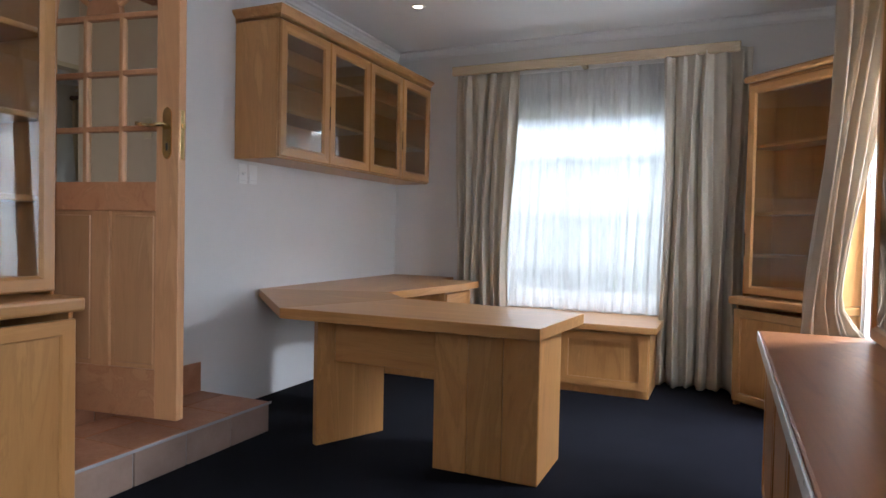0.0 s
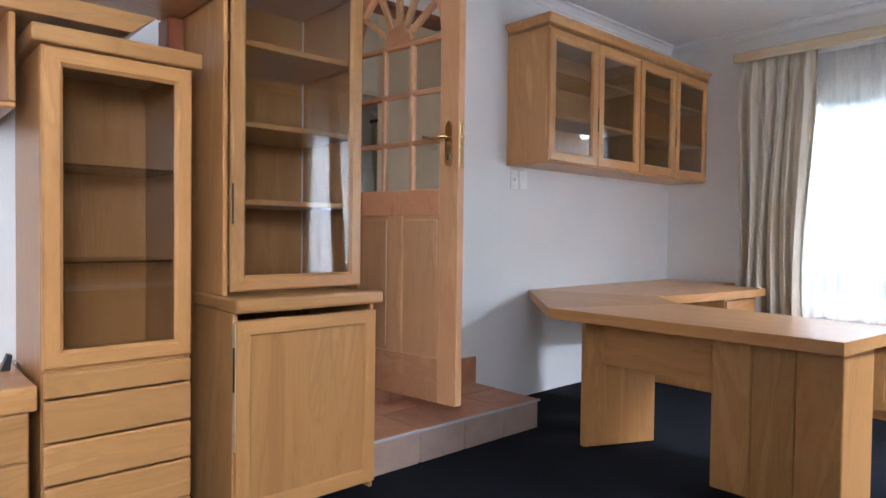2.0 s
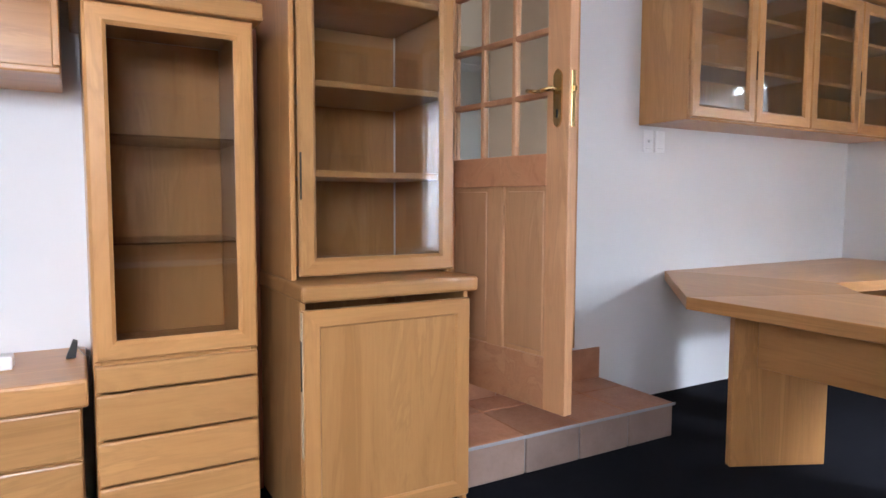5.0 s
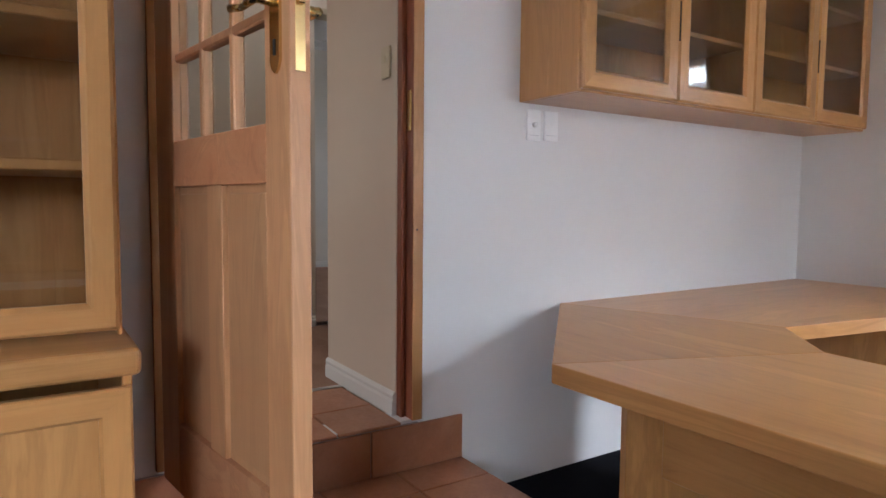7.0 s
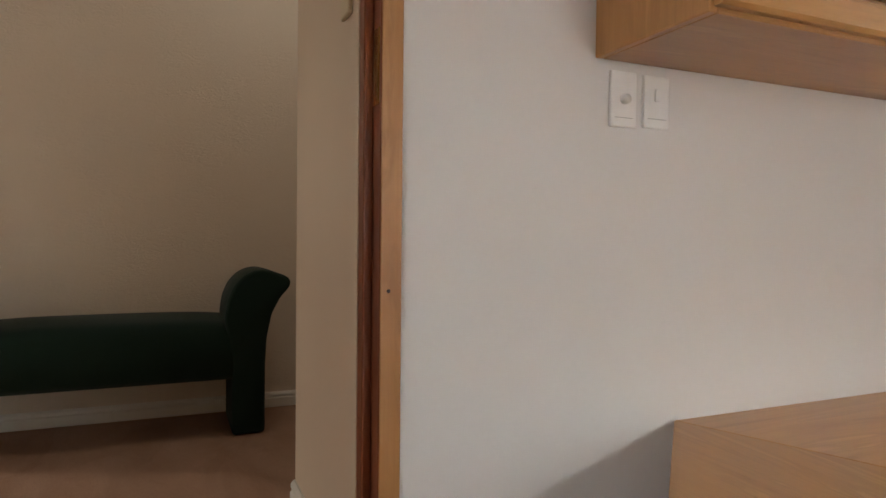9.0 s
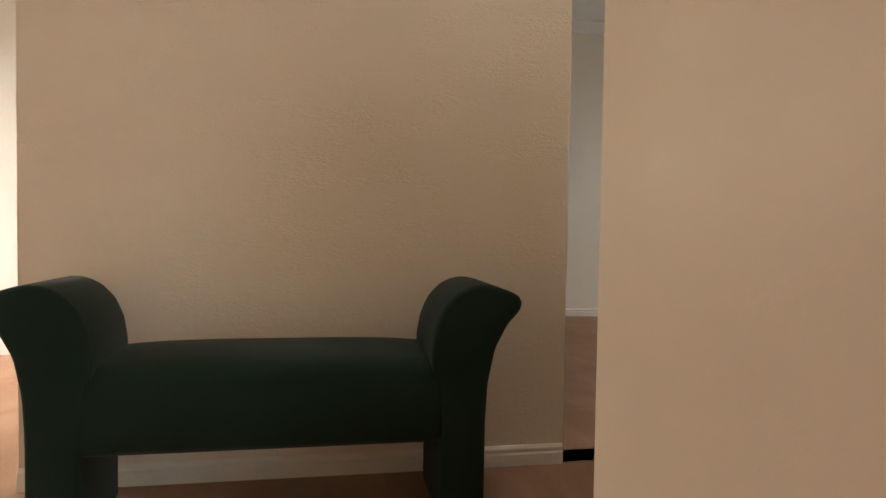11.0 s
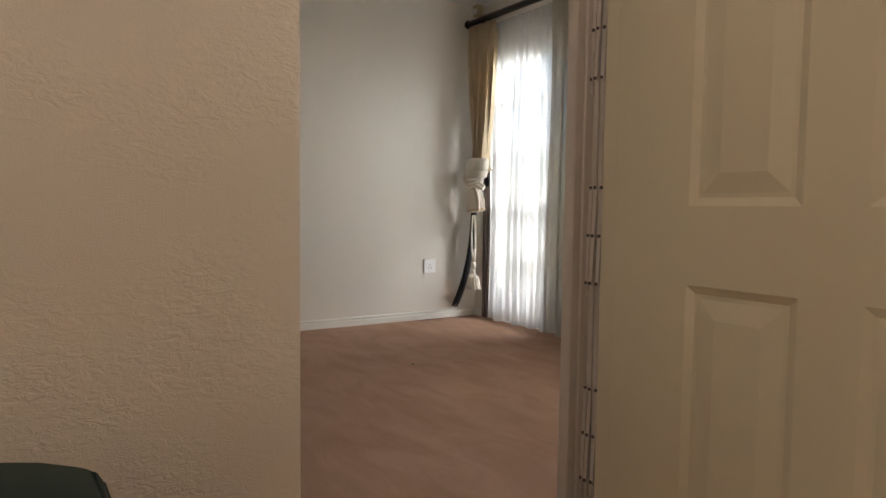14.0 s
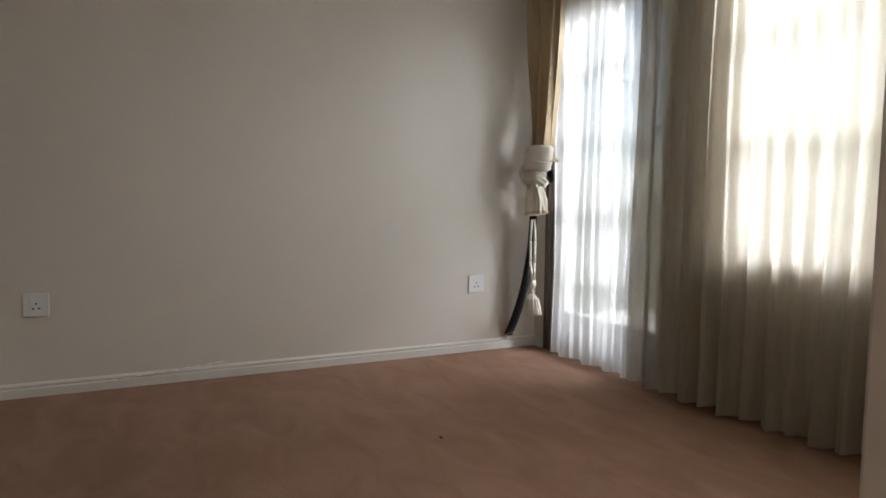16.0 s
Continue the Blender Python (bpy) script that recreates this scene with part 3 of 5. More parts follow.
struct(box("carpet_strip", (-0.562, -0.532), (1.9, 3.355), (H, H + 0.006), steel, bev=0.002), "metal carpet edging strip", "trim")

# ---- windows and outside ----


def window(name, axis, pos, lo, hi, z0, z1, cols, rows, material, label, bars=()):
    w = thing(name, ((lo + hi) / 2, pos, z0) if axis == "x" else (pos, (lo + hi) / 2, z0), label, "window", kind="structure")

    def b(n, a, c, d, e, m, th=0.05, bev=0.004, off=0.0):
        q = (pos - th / 2 + off, pos + th / 2 + off)
        return box(n, *(((a, c), q) if axis == "x" else (q, (a, c))), (d, e), m, w, bev)
    f = 0.05
    b("window_frame", lo, lo + f, z0, z1, material), b("window_frame", hi - f, hi, z0, z1, material)
    b("window_frame", lo + f, hi - f, z0, z0 + f, material), b("window_frame", lo + f, hi - f, z1 - f, z1, material)
    for i in range(1, cols):
        c = lo + (hi - lo) * i / cols
        b("mullion", c - 0.022, c + 0.022, z0 + f, z1 - f, material, 0.045)
    for share in rows:
        c = z0 + (z1 - z0) * share
        b("transom", lo + f, hi - f, c - 0.018, c + 0.018, material, 0.04)
    g = b("glass_pane", lo + f, hi - f, z0 + f, z1 - f, pane_glass, 0.004, 0)
    g.visible_shadow = False
    for share in bars:
        c = z0 + (z1 - z0) * share
        b("burglar_bar", lo + f, hi - f, c - 0.006, c + 0.006, iron, 0.012, 0.002, -0.06)
    return w


window("window_1", "x", YN + 0.12, 1.13, 2.43, 0.62, 2.225, 2, (0.78,), gloss_white, "white steel window with burglar bars, net curtain before it", (0.22, 0.49, 0.81))
window("window_2", "y", XE + 0.12, 3.98, 5.15, 0.62, 2.225, 3, (0.78,), gloss_white, "white steel window with burglar bars", (0.2, 0.35, 0.5, 0.65, 0.9))
window("window_6", "y", XE + 0.12, -0.75, 0.85, 0.95, 2.25, 3, (0.5,), gloss_white, "white steel window behind the counter", (0.25, 0.75))
garden_door = window("window_3", "x", YB + 0.12, -5.43, -4.46, H, 2.65, 2, (0.28, 0.46, 0.64, 0.82), gloss_white, "white glazed garden door with an arched head and a kick panel")
box("kick_panel", (-5.38, -4.51), (YB + 0.09, YB + 0.15), (H + 0.05, H + 0.27), gloss_white, garden_door, 0.004)
for sgn in (-1, 1):
    edge = -4.945 + sgn * 0.435
    curve = [(-4.945 + sgn * 0.435 * math.sin(k * math.pi / 20), 2.36 + 0.24 * math.cos(k * math.pi / 20)) for k in range(11)]
    prism("arch_spandrel", [*curve, (edge, 2.60)], YB + 0.08, YB + 0.155, gloss_white, garden_door, "y")
window("window_4", "x", YB + 0.12, -3.98, -2.1, 1.19, 2.65, 3, (0.38, 0.7), gloss_white, "white framed bedroom window")
# assumed window, out of view, added to let the passage lamp in
window("assumed_window_7", "x", -0.55, -1.7, -0.3, 0.5, 2.5, 2, (0.5,), gloss_white, "assumed tall white framed window, added out of view at the end of the passage")
window("window_5", "x", -0.55, -3.9, -2.4, 0.6, 2.4, 2, (0.5,), gloss_white, "white framed hall window")
bm = bmesh.new()
bmesh.ops.create_grid(bm, x_segments=8, y_segments=8, size=400)
for v in bm.verts:
    v.co.z = -0.12
struct(part("ground", bm, soil), "dry garden ground outside the house", "ground")
struct(box("patio", (-6.5, 0.5), (YB + 0.25, YB + 3.2), (-0.11, 0.32), paving, bev=0.01), "pale paved patio outside the bedroom", "patio")


def hedge(name, x, y, z, count, size, seed, label):
    rnd = random.Random(seed)
    vs, fs = [], []
    for i in range(count):
        c = Vector((rnd.uniform(*x), rnd.uniform(*y), z[0] + (z[1] - z[0]) * rnd.random() ** 0.8))
        c.z += 0.25 * math.sin(c.x * 1.7) + 0.2 * math.sin(c.y * 2.1)
        q = Euler((rnd.uniform(0, 6.3), rnd.uniform(0, 6.3), rnd.uniform(0, 6.3))).to_matrix()
        s = size * rnd.uniform(0.6, 1.5)
        k = len(vs)
        for p in ((-1, 0, 0), (0, -0.45, 0.1), (1, 0, 0), (0, 0.45, 0.1)):
            vs.append(tuple(c + q @ (Vector(p) * s)))
        fs.append((k, k + 1, k + 2, k + 3))
    me = bpy.data.meshes.new(name)
    me.from_pydata(vs, [], fs)
    me.materials.append(leafy)
    return tagged(new(name, me), label, "hedge", kind="stuff")


hedge("garden_hedge", (XE + 3.2, XE + 5.0), (-2.5, 7.5), (-0.1, 2.6), 9000, 0.07, 3, "dense green garden shrubs outside the wide window")
hedge("garden_hedge", (-1.0, 5.0), (YN + 4.0, YN + 5.6), (-0.1, 2.4), 7000, 0.08, 4, "yellow-green garden shrubs outside the window")
hedge("garden_hedge", (-7.5, -2.0), (YB + 4.5, YB + 6.0), (-0.1, 1.9), 6000, 0.08, 5, "green garden shrubs beyond the patio")

# ---- study furniture ----
# L-shaped desk with a long return
desk = thing("corner_desk", (1.1, 4.2, 0.0), "large angular oak corner desk with panel legs", "desk")
prism("desktop", [(0.79, 3.385), (2.17, 3.40), (2.225, 4.06), (1.11, 4.18)], 0.695, 0.75, oak_x, desk, "z", 0.003, "oak veneer wing of the top")
prism("desktop", [(0.004, 4.155), (0.79, 3.385), (1.11, 4.18), (0.83, 4.47)], 0.695, 0.75, oak_slant, desk, "z", 0.003, "mitred oak veneer corner of the top")
prism("desktop", [(0.004, 4.155), (0.83, 4.47), (0.98, 5.41), (0.98, 5.79), (0.62, 5.79), (0.62, 6.08), (0.004, 6.08)], 0.695, 0.75, oak_y, desk, "z", 0.003, "oak veneer return of the top")
for i in range(3):
    x0 = 1.607 + i * 0.1765
    box("pedestal_plank", (x0, x0 + 0.1755), (3.535, 3.95), (0.0, 0.694), oak_z, desk, 0.007, "", 2)
prism("panel_leg", [(0.88, 3.563), (0.917, 3.545), (1.105, 3.94), (1.068, 3.956)], 0.0, 0.694, oak_z, desk, "z", 0.003)
box("modesty_panel", (0.99, 1.605), (3.60, 3.625), (0.455, 0.694), oak_x, desk, 0.003)
box("support_panel", (0.42, 0.90), (4.33, 4.36), (0.0, 0.694), oak_z, desk, 0.003, "", 1, ((0.42, 4.33, 0), -32))
box("drawer_pedestal", (0.02, 0.90), (5.25, 5.76), (0.0, 0.694), oak_z, desk, 0.003)
for k in range(3):
    box("drawer_front", (0.90, 0.918), (5.26, 5.75), (0.03 + 0.22 * k, 0.235 + 0.22 * k), oak_y, desk, 0.004)


def wall_cabinet():
    c = thing("wall_cabinet", (0.18, 4.9, 1.6), "oak wall cabinet with four glazed doors and moulded top", "cabinet")
    x1, y0, y1, z0, z1 = 0.335, 3.905, 6.08, 1.60, 2.46
    box("side_panel", (0.002, x1), (y0, y0 + 0.02), (z0, z1), oak_z, c)
    box("side_panel", (0.002, x1), (y1 - 0.02, y1), (z0, z1), oak_z, c)
    box("bottom_panel", (0.002, x1), (y0 + 0.02, y1 - 0.02), (z0, z0 + 0.025), oak_y, c)
    box("top_panel", (0.002, x1), (y0 + 0.02, y1 - 0.02), (z1 - 0.025, z1), oak_y, c)
    box("back_panel", (0.002, 0.010), (y0 + 0.02, y1 - 0.02), (z0 + 0.025, z1 - 0.025), oak_z, c)
    box("divider", (0.012, x1 - 0.01), ((y0 + y1) / 2 - 0.01, (y0 + y1) / 2 + 0.01), (z0 + 0.025, z1 - 0.025), oak_z, c)
    for k in (1, 2):
        z = z0 + 0.30 * k
        box("shelf", (0.012, x1 - 0.025), (y0 + 0.02, (y0 + y1) / 2 - 0.01), (z, z + 0.022), oak_y, c)
        box("shelf", (0.012, x1 - 0.025), ((y0 + y1) / 2 + 0.01, y1 - 0.02), (z, z + 0.022), oak_y, c)
    prof = [(0, 0), (0.0, 0.03), (-0.03, 0.06), (-0.03, 0.075), (0.02, 0.075), (0.02, 0)]
    crown = moulding("crown", [(0.0, y0, z1), (x1 + 0.022, y0, z1), (x1 + 0.022, y1, z1)], [(o, u) for o, u in prof], oak_y, "")
    for key in ("label", "category", "kind"):
        if key in crown:
            del crown[key]
    crown.parent, crown.location = c, -Vector((0.18, 4.9, 1.6))
    box("top_board", (0.002, x1 + 0.022), (y0, y1), (z1 + 0.001, z1 + 0.02), oak_y, c)
    w = (y1 - y0 - 0.012) / 4
    for k in range(4):
        a = y0 + 0.006 + k * w
        d = glazed_door(c, x1 + 0.001, a + 0.002, a + w - 0.002, z0 + 0.01, z1 - 0.004, 0.072)
        if k % 2 == 0:
            finger_pull(d, x1 + 0.024, a + w - 0.004, z0 + 0.33, 0.16)


wall_cabinet()


def tall_cabinet(loc, rz, label, y1=0.62, bx=0.605, ux=0.50, wt=0.885, top=2.48, over=0.012, shelves=(1.245, 1.56, 1.885, 2.2)):
    """A glazed display cabinet on a panelled base with an overhanging worktop. Local: back at x = 0, front +x."""
    c = thing("display_cabinet", loc, label, "cabinet", rz=rz, local=True)
    w0 = wt - 0.056
    for a, b in ((0.0, 0.02), (y1 - 0.02, y1)):
        box("base_side", (0.0, bx), (a, b), (0.0, w0 - 0.001), oak_z, c)
        box("upper_side", (0.0, ux), (a + 0.005, b + 0.005 if a == 0 else b - 0.005), (wt, top), oak_z, c)
    box("base_back", (0.0, 0.01), (0.02, y1 - 0.02), (0.0, w0 - 0.001), oak_z, c)
    box("base_floor", (0.01, bx - 0.02), (0.02, y1 - 0.02), (0.05, 0.07), oak_y, c)
    box("plinth", (bx - 0.06, bx - 0.045), (0.02, y1 - 0.02), (0.0, 0.05), recess_shade_plinth, c)
    d = panel_door(c, bx + 0.001, 0.004, y1 - 0.004, 0.035, w0 - 0.03, 0.062)
    box("chipped_edge", (bx + 0.0005, bx + 0.021), (0.0, 0.0038), (0.30, w0 - 0.035), pale_x, d, 0.0015, "pale chipped edge of the door")
    # nothing is cut here: the groove's shade is only the strip's colour
    box("finger_pull", (bx + 0.004, bx + 0.019), (-0.001, 0.001), (w0 - 0.30, w0 - 0.13), recess_shade_plinth, d, 0, "dark strip painted as the shade of a shallow finger groove")
    box("worktop", (0.0, bx + 0.058), (-over, y1 + over), (w0, wt), oak_y, c, 0.013, "thick oak worktop with rounded edge", 3)
    box("upper_back", (0.0, 0.008), (0.025, y1 - 0.025), (wt, top), oak_z, c)
    for z in shelves:
        box("shelf", (0.01, ux - 0.03), (0.026, y1 - 0.026), (z, z + 0.024), oak_y, c)
    box("head_panel", (0.0, ux), (0.026, y1 - 0.026), (top - 0.03, top), oak_y, c)
    g = glazed_door(c, ux + 0.001, 0.03, y1 - 0.012, wt + 0.015, top - 0.02, 0.062)
    finger_pull(g, ux + 0.024, 0.034, wt + 0.36, 0.16)
    box("cornice_board", (0.0, ux + 0.04), (-0.012, y1 + 0.012), (top + 0.001, top + 0.045), oak_y, c, 0.012)
    return c


tall_cabinet((0.002, 1.72, 0.0), 0, "tall oak display cabinet with glass door on panelled base", 0.655)

# narrow display cabinet with drawers
mid = thing("display_cabinet", (0.25, 1.37, 0.0), "narrow oak display cabinet with glass door above drawers", "cabinet")
my0, my1, mx = 1.122, 1.615, 0.46
for a in (my0, my1 - 0.02):
    box("side_panel", (0.002, mx), (a, a + 0.02), (0.0, 1.745), oak_z, mid)
box("back_panel", (0.002, 0.01), (my0 + 0.02, my1 - 0.02), (0.0, 1.745), oak_z, mid)
box("bottom_panel", (0.01, mx), (my0 + 0.02, my1 - 0.02), (0.645, 0.665), oak_y, mid)
box("top", (0.002, mx + 0.045), (my0 - 0.03, my1 + 0.03), (1.746, 1.805), oak_y, mid, 0.008, "", 2)
for z in (1.02, 1.36):
    box("glass_shelf", (0.012, mx - 0.04), (my0 + 0.021, my1 - 0.021), (z, z + 0.006), smoked, mid, 0, "clear glass shelf")
glazed_door(mid, mx + 0.001, my0 + 0.002, my1 - 0.002, 0.668, 1.742, 0.062, 0.026)
for k, (a, b) in enumerate(((0.03, 0.12), (0.126, 0.271), (0.277, 0.416), (0.422, 0.565), (0.571, 0.655))):
    box("drawer_front", (mx + 0.001, mx + 0.022), (my0 + 0.002, my1 - 0.002), (a, b), oak_y, mid, 0.008, "", 2)

# dark wood puts the shade of the gap between the cabinets into colour
box("filler_panel", (0.004, 0.12), (my1 + 0.032, 1.715), (0.0, 2.04), meranti, mid, 0.002, "filler panel coloured dark for the shaded gap between the cabinets")

# low chest
chest = thing("low_chest", (0.25, 0.2, 0.0), "low oak chest of drawers beneath a wall shelf", "chest of drawers")
cy0, cy1, cx = -0.75, 1.088, 0.47
box("body", (0.002, cx), (cy0, cy1), (0.0, 0.544), oak_y, chest)
box("top", (0.002, cx + 0.04), (cy0 - 0.01, cy1 + 0.018), (0.545, 0.63), oak_y, chest, 0.009, "", 2)
for c0 in (cy0, (cy0 + cy1) / 2):
    for a, b in ((0.03, 0.225), (0.231, 0.377), (0.383, 0.539)):
        box("drawer_front", (cx + 0.001, cx + 0.022), (c0 + 0.003, c0 + (cy1 - cy0) / 2 - 0.003), (a, b), oak_y, chest, 0.008, "", 2)
# open wall shelf box and long shelves
shelf = thing("wall_shelf", (0.2, 0.2, 1.5), "open oak wall shelf with a long overhanging ledge", "shelf")
box("bottom_board", (0.002, 0.40), (-0.75, 1.066), (1.535, 1.557), oak_y, shelf, 0.005)
box("end_panel", (0.002, 0.40), (1.044, 1.066), (1.558, 1.85), oak_z, shelf, 0.004)
box("end_panel", (0.002, 0.40), (-0.75, -0.728), (1.558, 1.85), oak_z, shelf, 0.004)
box("back_board", (0.002, 0.012), (-0.727, 1.043), (1.558, 1.85), oak_y, shelf)
prism("ledge", [(-0.75, 1.852), (1.415, 1.852), (1.505, 1.925), (-0.75, 1.925)], 0.002, 0.43, oak_y, shelf, "x", 0.004)
upper = thing("upper_shelf", (0.2, 0.2, 2.05), "long oak upper shelf joined to the tall cabinet", "shelf")
box("board", (0.002, 0.47), (-0.75, 1.715), (2.05, 2.11), oak_y, upper, 0.006)
box("top_board", (0.002, 0.47), (-0.75, 1.715), (2.40, 2.44), oak_y, upper, 0.006)
box("back_board", (0.002, 0.012), (-0.75, 1.715), (2.111, 2.399), oak_y, upper)
spot = thing("shelf_spotlight", (0.30, 1.33, 1.806), "small chrome spotlight on top of the cabinet", "lamp")
tube("housing", (0.30, 1.33, 1.806), (0.30, 1.33, 1.838), 0.035, steel, spot, "", 20)
tube("rim", (0.30, 1.33, 1.838), (0.30, 1.33, 1.846), 0.042, steel, spot, "", 20)
tr = thing("power_adapter", (0.25, 0.86, 0.63), "white power adapter with cable on the chest", "adapter")
box("body", (0.215, 0.285), (0.825, 0.905), (0.63, 0.675), white_plastic, tr, 0.009, "", 3)
cable = [(0.25 - 0.12 * min(1, k / 6), 0.825 - 0.06 * k, 0.650 + 0.012 * math.sin(k * 0.9) - 0.0015 * min(k, 10)) for k in range(14)]
bm = bmesh.new()
for p, q in zip(cable, cable[1:]):
    add_tube(bm, p, q, 0.0032, 8)
part("cable", bm, white_plastic, tr, "", True)
clip = thing("binder_clip", (0.19, 1.08, 0.63), "black binder clip with chrome wire handles on the chest", "clip")
prism("spring_body", [(1.045, 0.631), (1.075, 0.631), (1.082, 0.685), (1.068, 0.690)], 0.165, 0.205, black_plastic, clip, "x", 0.002)
for dx in (0.0, 0.012):
    bm = bmesh.new()
    loop = [(0.176, 1.078, 0.664), (0.172 + dx, 1.10, 0.66 - 2 * dx), (0.174 + dx, 1.112, 0.65 - 2 * dx), (0.194 - dx, 1.112, 0.65 - 2 * dx), (0.196 - dx, 1.10, 0.66 - 2 * dx), (0.192, 1.078, 0.664)]
    for p, q in zip(loop, loop[1:]):
        add_tube(bm, p, q, 0.0016, 6)
    part("wire_handle", bm, steel, clip, "chrome wire handle", True)

# corner display cabinet across the far corner
tall_c = tall_cabinet((3.17, 5.82, 0.0), -133, "oak corner display cabinet with glass door on panelled base", 0.72, 0.30, 0.25, 0.76, 2.23, 0.02, (1.03, 1.32, 1.78))

# long counter under the wide window
counter = thing("counter", (3.3, 2.0, 0.0), "long oak sideboard counter under the wide window", "counter")
box("body", (3.09, XE - 0.005), (-0.6, 3.86), (0.0, 0.70), oak_z, counter)
box("worktop", (3.04, XE - 0.005), (-1.35, 3.89), (0.701, 0.75), red_y, counter, 0.008, "reddish oak worktop", 2)
# white strip paints the light that the worktop's front edge catches
box("edge_highlight", (3.032, 3.039), (-0.62, 3.89), (0.703, 0.748), white_plastic, counter, 0.002, "pale strip painted as the light caught by the worktop edge")
for i in range(8):
    a = -0.58 + i * 0.555
    dd = part("door", add_frame(bmesh.new(), -3.089, -3.068, -a - 0.545, -a, 0.04, 0.69, 0.06), [oak_z, oak_y])
    dd.rotation_euler = (0, 0, math.pi)
    dd.parent = counter
    dd.location = -Vector((3.3, 2.0, 0.0))
    box("panel", (3.072, 3.088), (a + 0.05, a + 0.5), (0.09, 0.64), oak_z, counter, 0.002)


def counter_unit():
    """Glazed display unit standing on the counter against the wall, seen mirrored in the glass opposite."""
    u = thing("counter_display_unit", (3.6, 2.3, 0.75), "tall oak display unit with glazed doors standing on the counter", "cabinet")
    x0, x1, y0, y1, z0, z1 = 3.462, XE - 0.004, 0.94, 3.80, 0.751, 2.46
    n = 6
    w = (y1 - y0) / n
    box("back_panel", (x1 - 0.01, x1), (y0, y1), (z0, z1), oak_z, u, 0)
    box("top_panel", (x0, x1 - 0.011), (y0, y1), (z1 - 0.025, z1), oak_y, u)
    box("bottom_panel", (x0, x1 - 0.011), (y0, y1), (z0, z0 + 0.025), oak_y, u)
    for k in range(n + 1):
        y = min(max(y0 + k * w, y0 + 0.011), y1 - 0.011)
        box("upright", (x0, x1 - 0.011), (y - 0.011, y + 0.011), (z0 + 0.026, z1 - 0.026), oak_z, u)
    for k in range(n):
        a, b = y0 + k * w, y0 + (k + 1) * w
        for z in (1.15, 1.55, 1.95):
            box("shelf", (x0 + 0.02, x1 - 0.012), (a + 0.014, b - 0.014), (z, z + 0.022), oak_y, u, 0.002)
        bm = add_frame(bmesh.new(), -0.011, 0.011, -w / 2 + 0.003, w / 2 - 0.003, z0 + 0.01, z1 - 0.01, 0.06)
        bmesh.ops.transform(bm, matrix=Matrix.Translation((x0 - 0.013, (a + b) / 2, 0)) @ Matrix.Rotation(math.pi, 4, "Z"), verts=bm.verts)
        d = part("door", bm, [oak_z, oak_y], u, "oak-framed glass door")
        box("glass_pane", (x0 - 0.015, x0 - 0.011), (a + 0.055, b - 0.055), (z0 + 0.06, z1 - 0.06), smoked, d, 0)


counter_unit()

# window seat cabinet
seat = thing("window_seat", (1.9, 5.6, 0.0), "low oak cabinet under the study window", "cabinet")
box("body", (1.14, 2.42), (5.42, YN - 0.005), (0.0, 0.47), oak_z, seat)
box("top", (1.10, 2.47), (5.36, YN - 0.005), (0.471, 0.52), oak_x, seat, 0.006, "", 2)
for a, b in ((1.15, 1.775), (1.785, 2.41)):
    dd = part("door", add_frame(bmesh.new(), -5.419, -5.398, a, b, 0.06, 0.455, 0.06), [oak_z, oak_x])
    for v in dd.data.vertices:
        v.co = Vector((v.co.y, -v.co.x, v.co.z))
    dd.data.flip_normals()
    for v in dd.data.vertices:
        v.co.y = 2 * 5.4085 - v.co.y
    dd.parent, dd.location = seat, -Vector((1.9, 5.6, 0.0))
    box("panel", (a + 0.05, b - 0.05), (5.404, 5.417), (0.11, 0.405), oak_z, dd, 0.002).location = Vector((1.9, 5.6, 0.0)) - Vector((1.9, 5.6, 0.0))

# curtains of the study
rail = thing("curtain_rail", (1.78, 5.86, 2.5), "bleached wooden curtain rail board with rounded end", "curtain rail")
box("board", (0.655, 2.95), (5.86, 5.90), (2.525, 2.605), pale_x, rail, 0.012, "", 2)
for x in (0.70, 1.78, 2.88):
    box("bracket", (x - 0.02, x + 0.02), (5.90, YN - 0.002), (2.54, 2.58), pale_x, rail, 0.003)
drape("curtain", (0.69, 5.93, 0), (1.26, 5.93, 0), 0.03, 2.555, 6, 0.045, linen, "beige linen curtain pulled to the side of the window", "curtain", (1.0, 0.80, 0.25), 1)
drape("curtain", (2.43, 5.88, 0), (3.02, 5.88, 0), 0.02, 2.555, 6, 0.055, linen, "beige linen curtain hanging to the carpet", "curtain", (1.0, 0.95, 0.5), 2)
drape("net_curtain", (1.10, 6.00, 0), (2.52, 6.00, 0), 0.54, 2.52, 15, 0.018, net_dense, "white net curtain over the bright window", "curtain", None, 3, 220, 20, None, 1.0, 0)
drape("curtain", (3.33, 4.02, 0), (3.66, 4.20, 0), 0.70, 2.56, 5, 0.045, linen, "beige linen curtain pulled in and gathered beside the counter", "curtain", (0.9, 0.40, 0.0), 5, lean=(-0.10, 0.0, 0))
drape("net_curtain", (3.66, 3.95, 0), (3.66, 5.22, 0), 0.56, 2.5, 11, 0.018, net, "white net curtain over the side window", "curtain", None, 6, 200, 14, None, 1.0, 0)
drape("net_curtain", (3.66, -0.8, 0), (3.66, 0.9, 0), 0.90, 2.5, 16, 0.018, net, "white net curtain over the window behind the counter", "curtain", None, 16, 220, 14, None, 1.0, 0)
rail3 = thing("curtain_rail", (3.66, 0.05, 2.5), "thin white net rail over the window behind the counter", "curtain rail")
tube("rod", (3.66, -0.82, 2.5), (3.66, 0.92, 2.5), 0.008, white_plastic, rail3, "", 10)
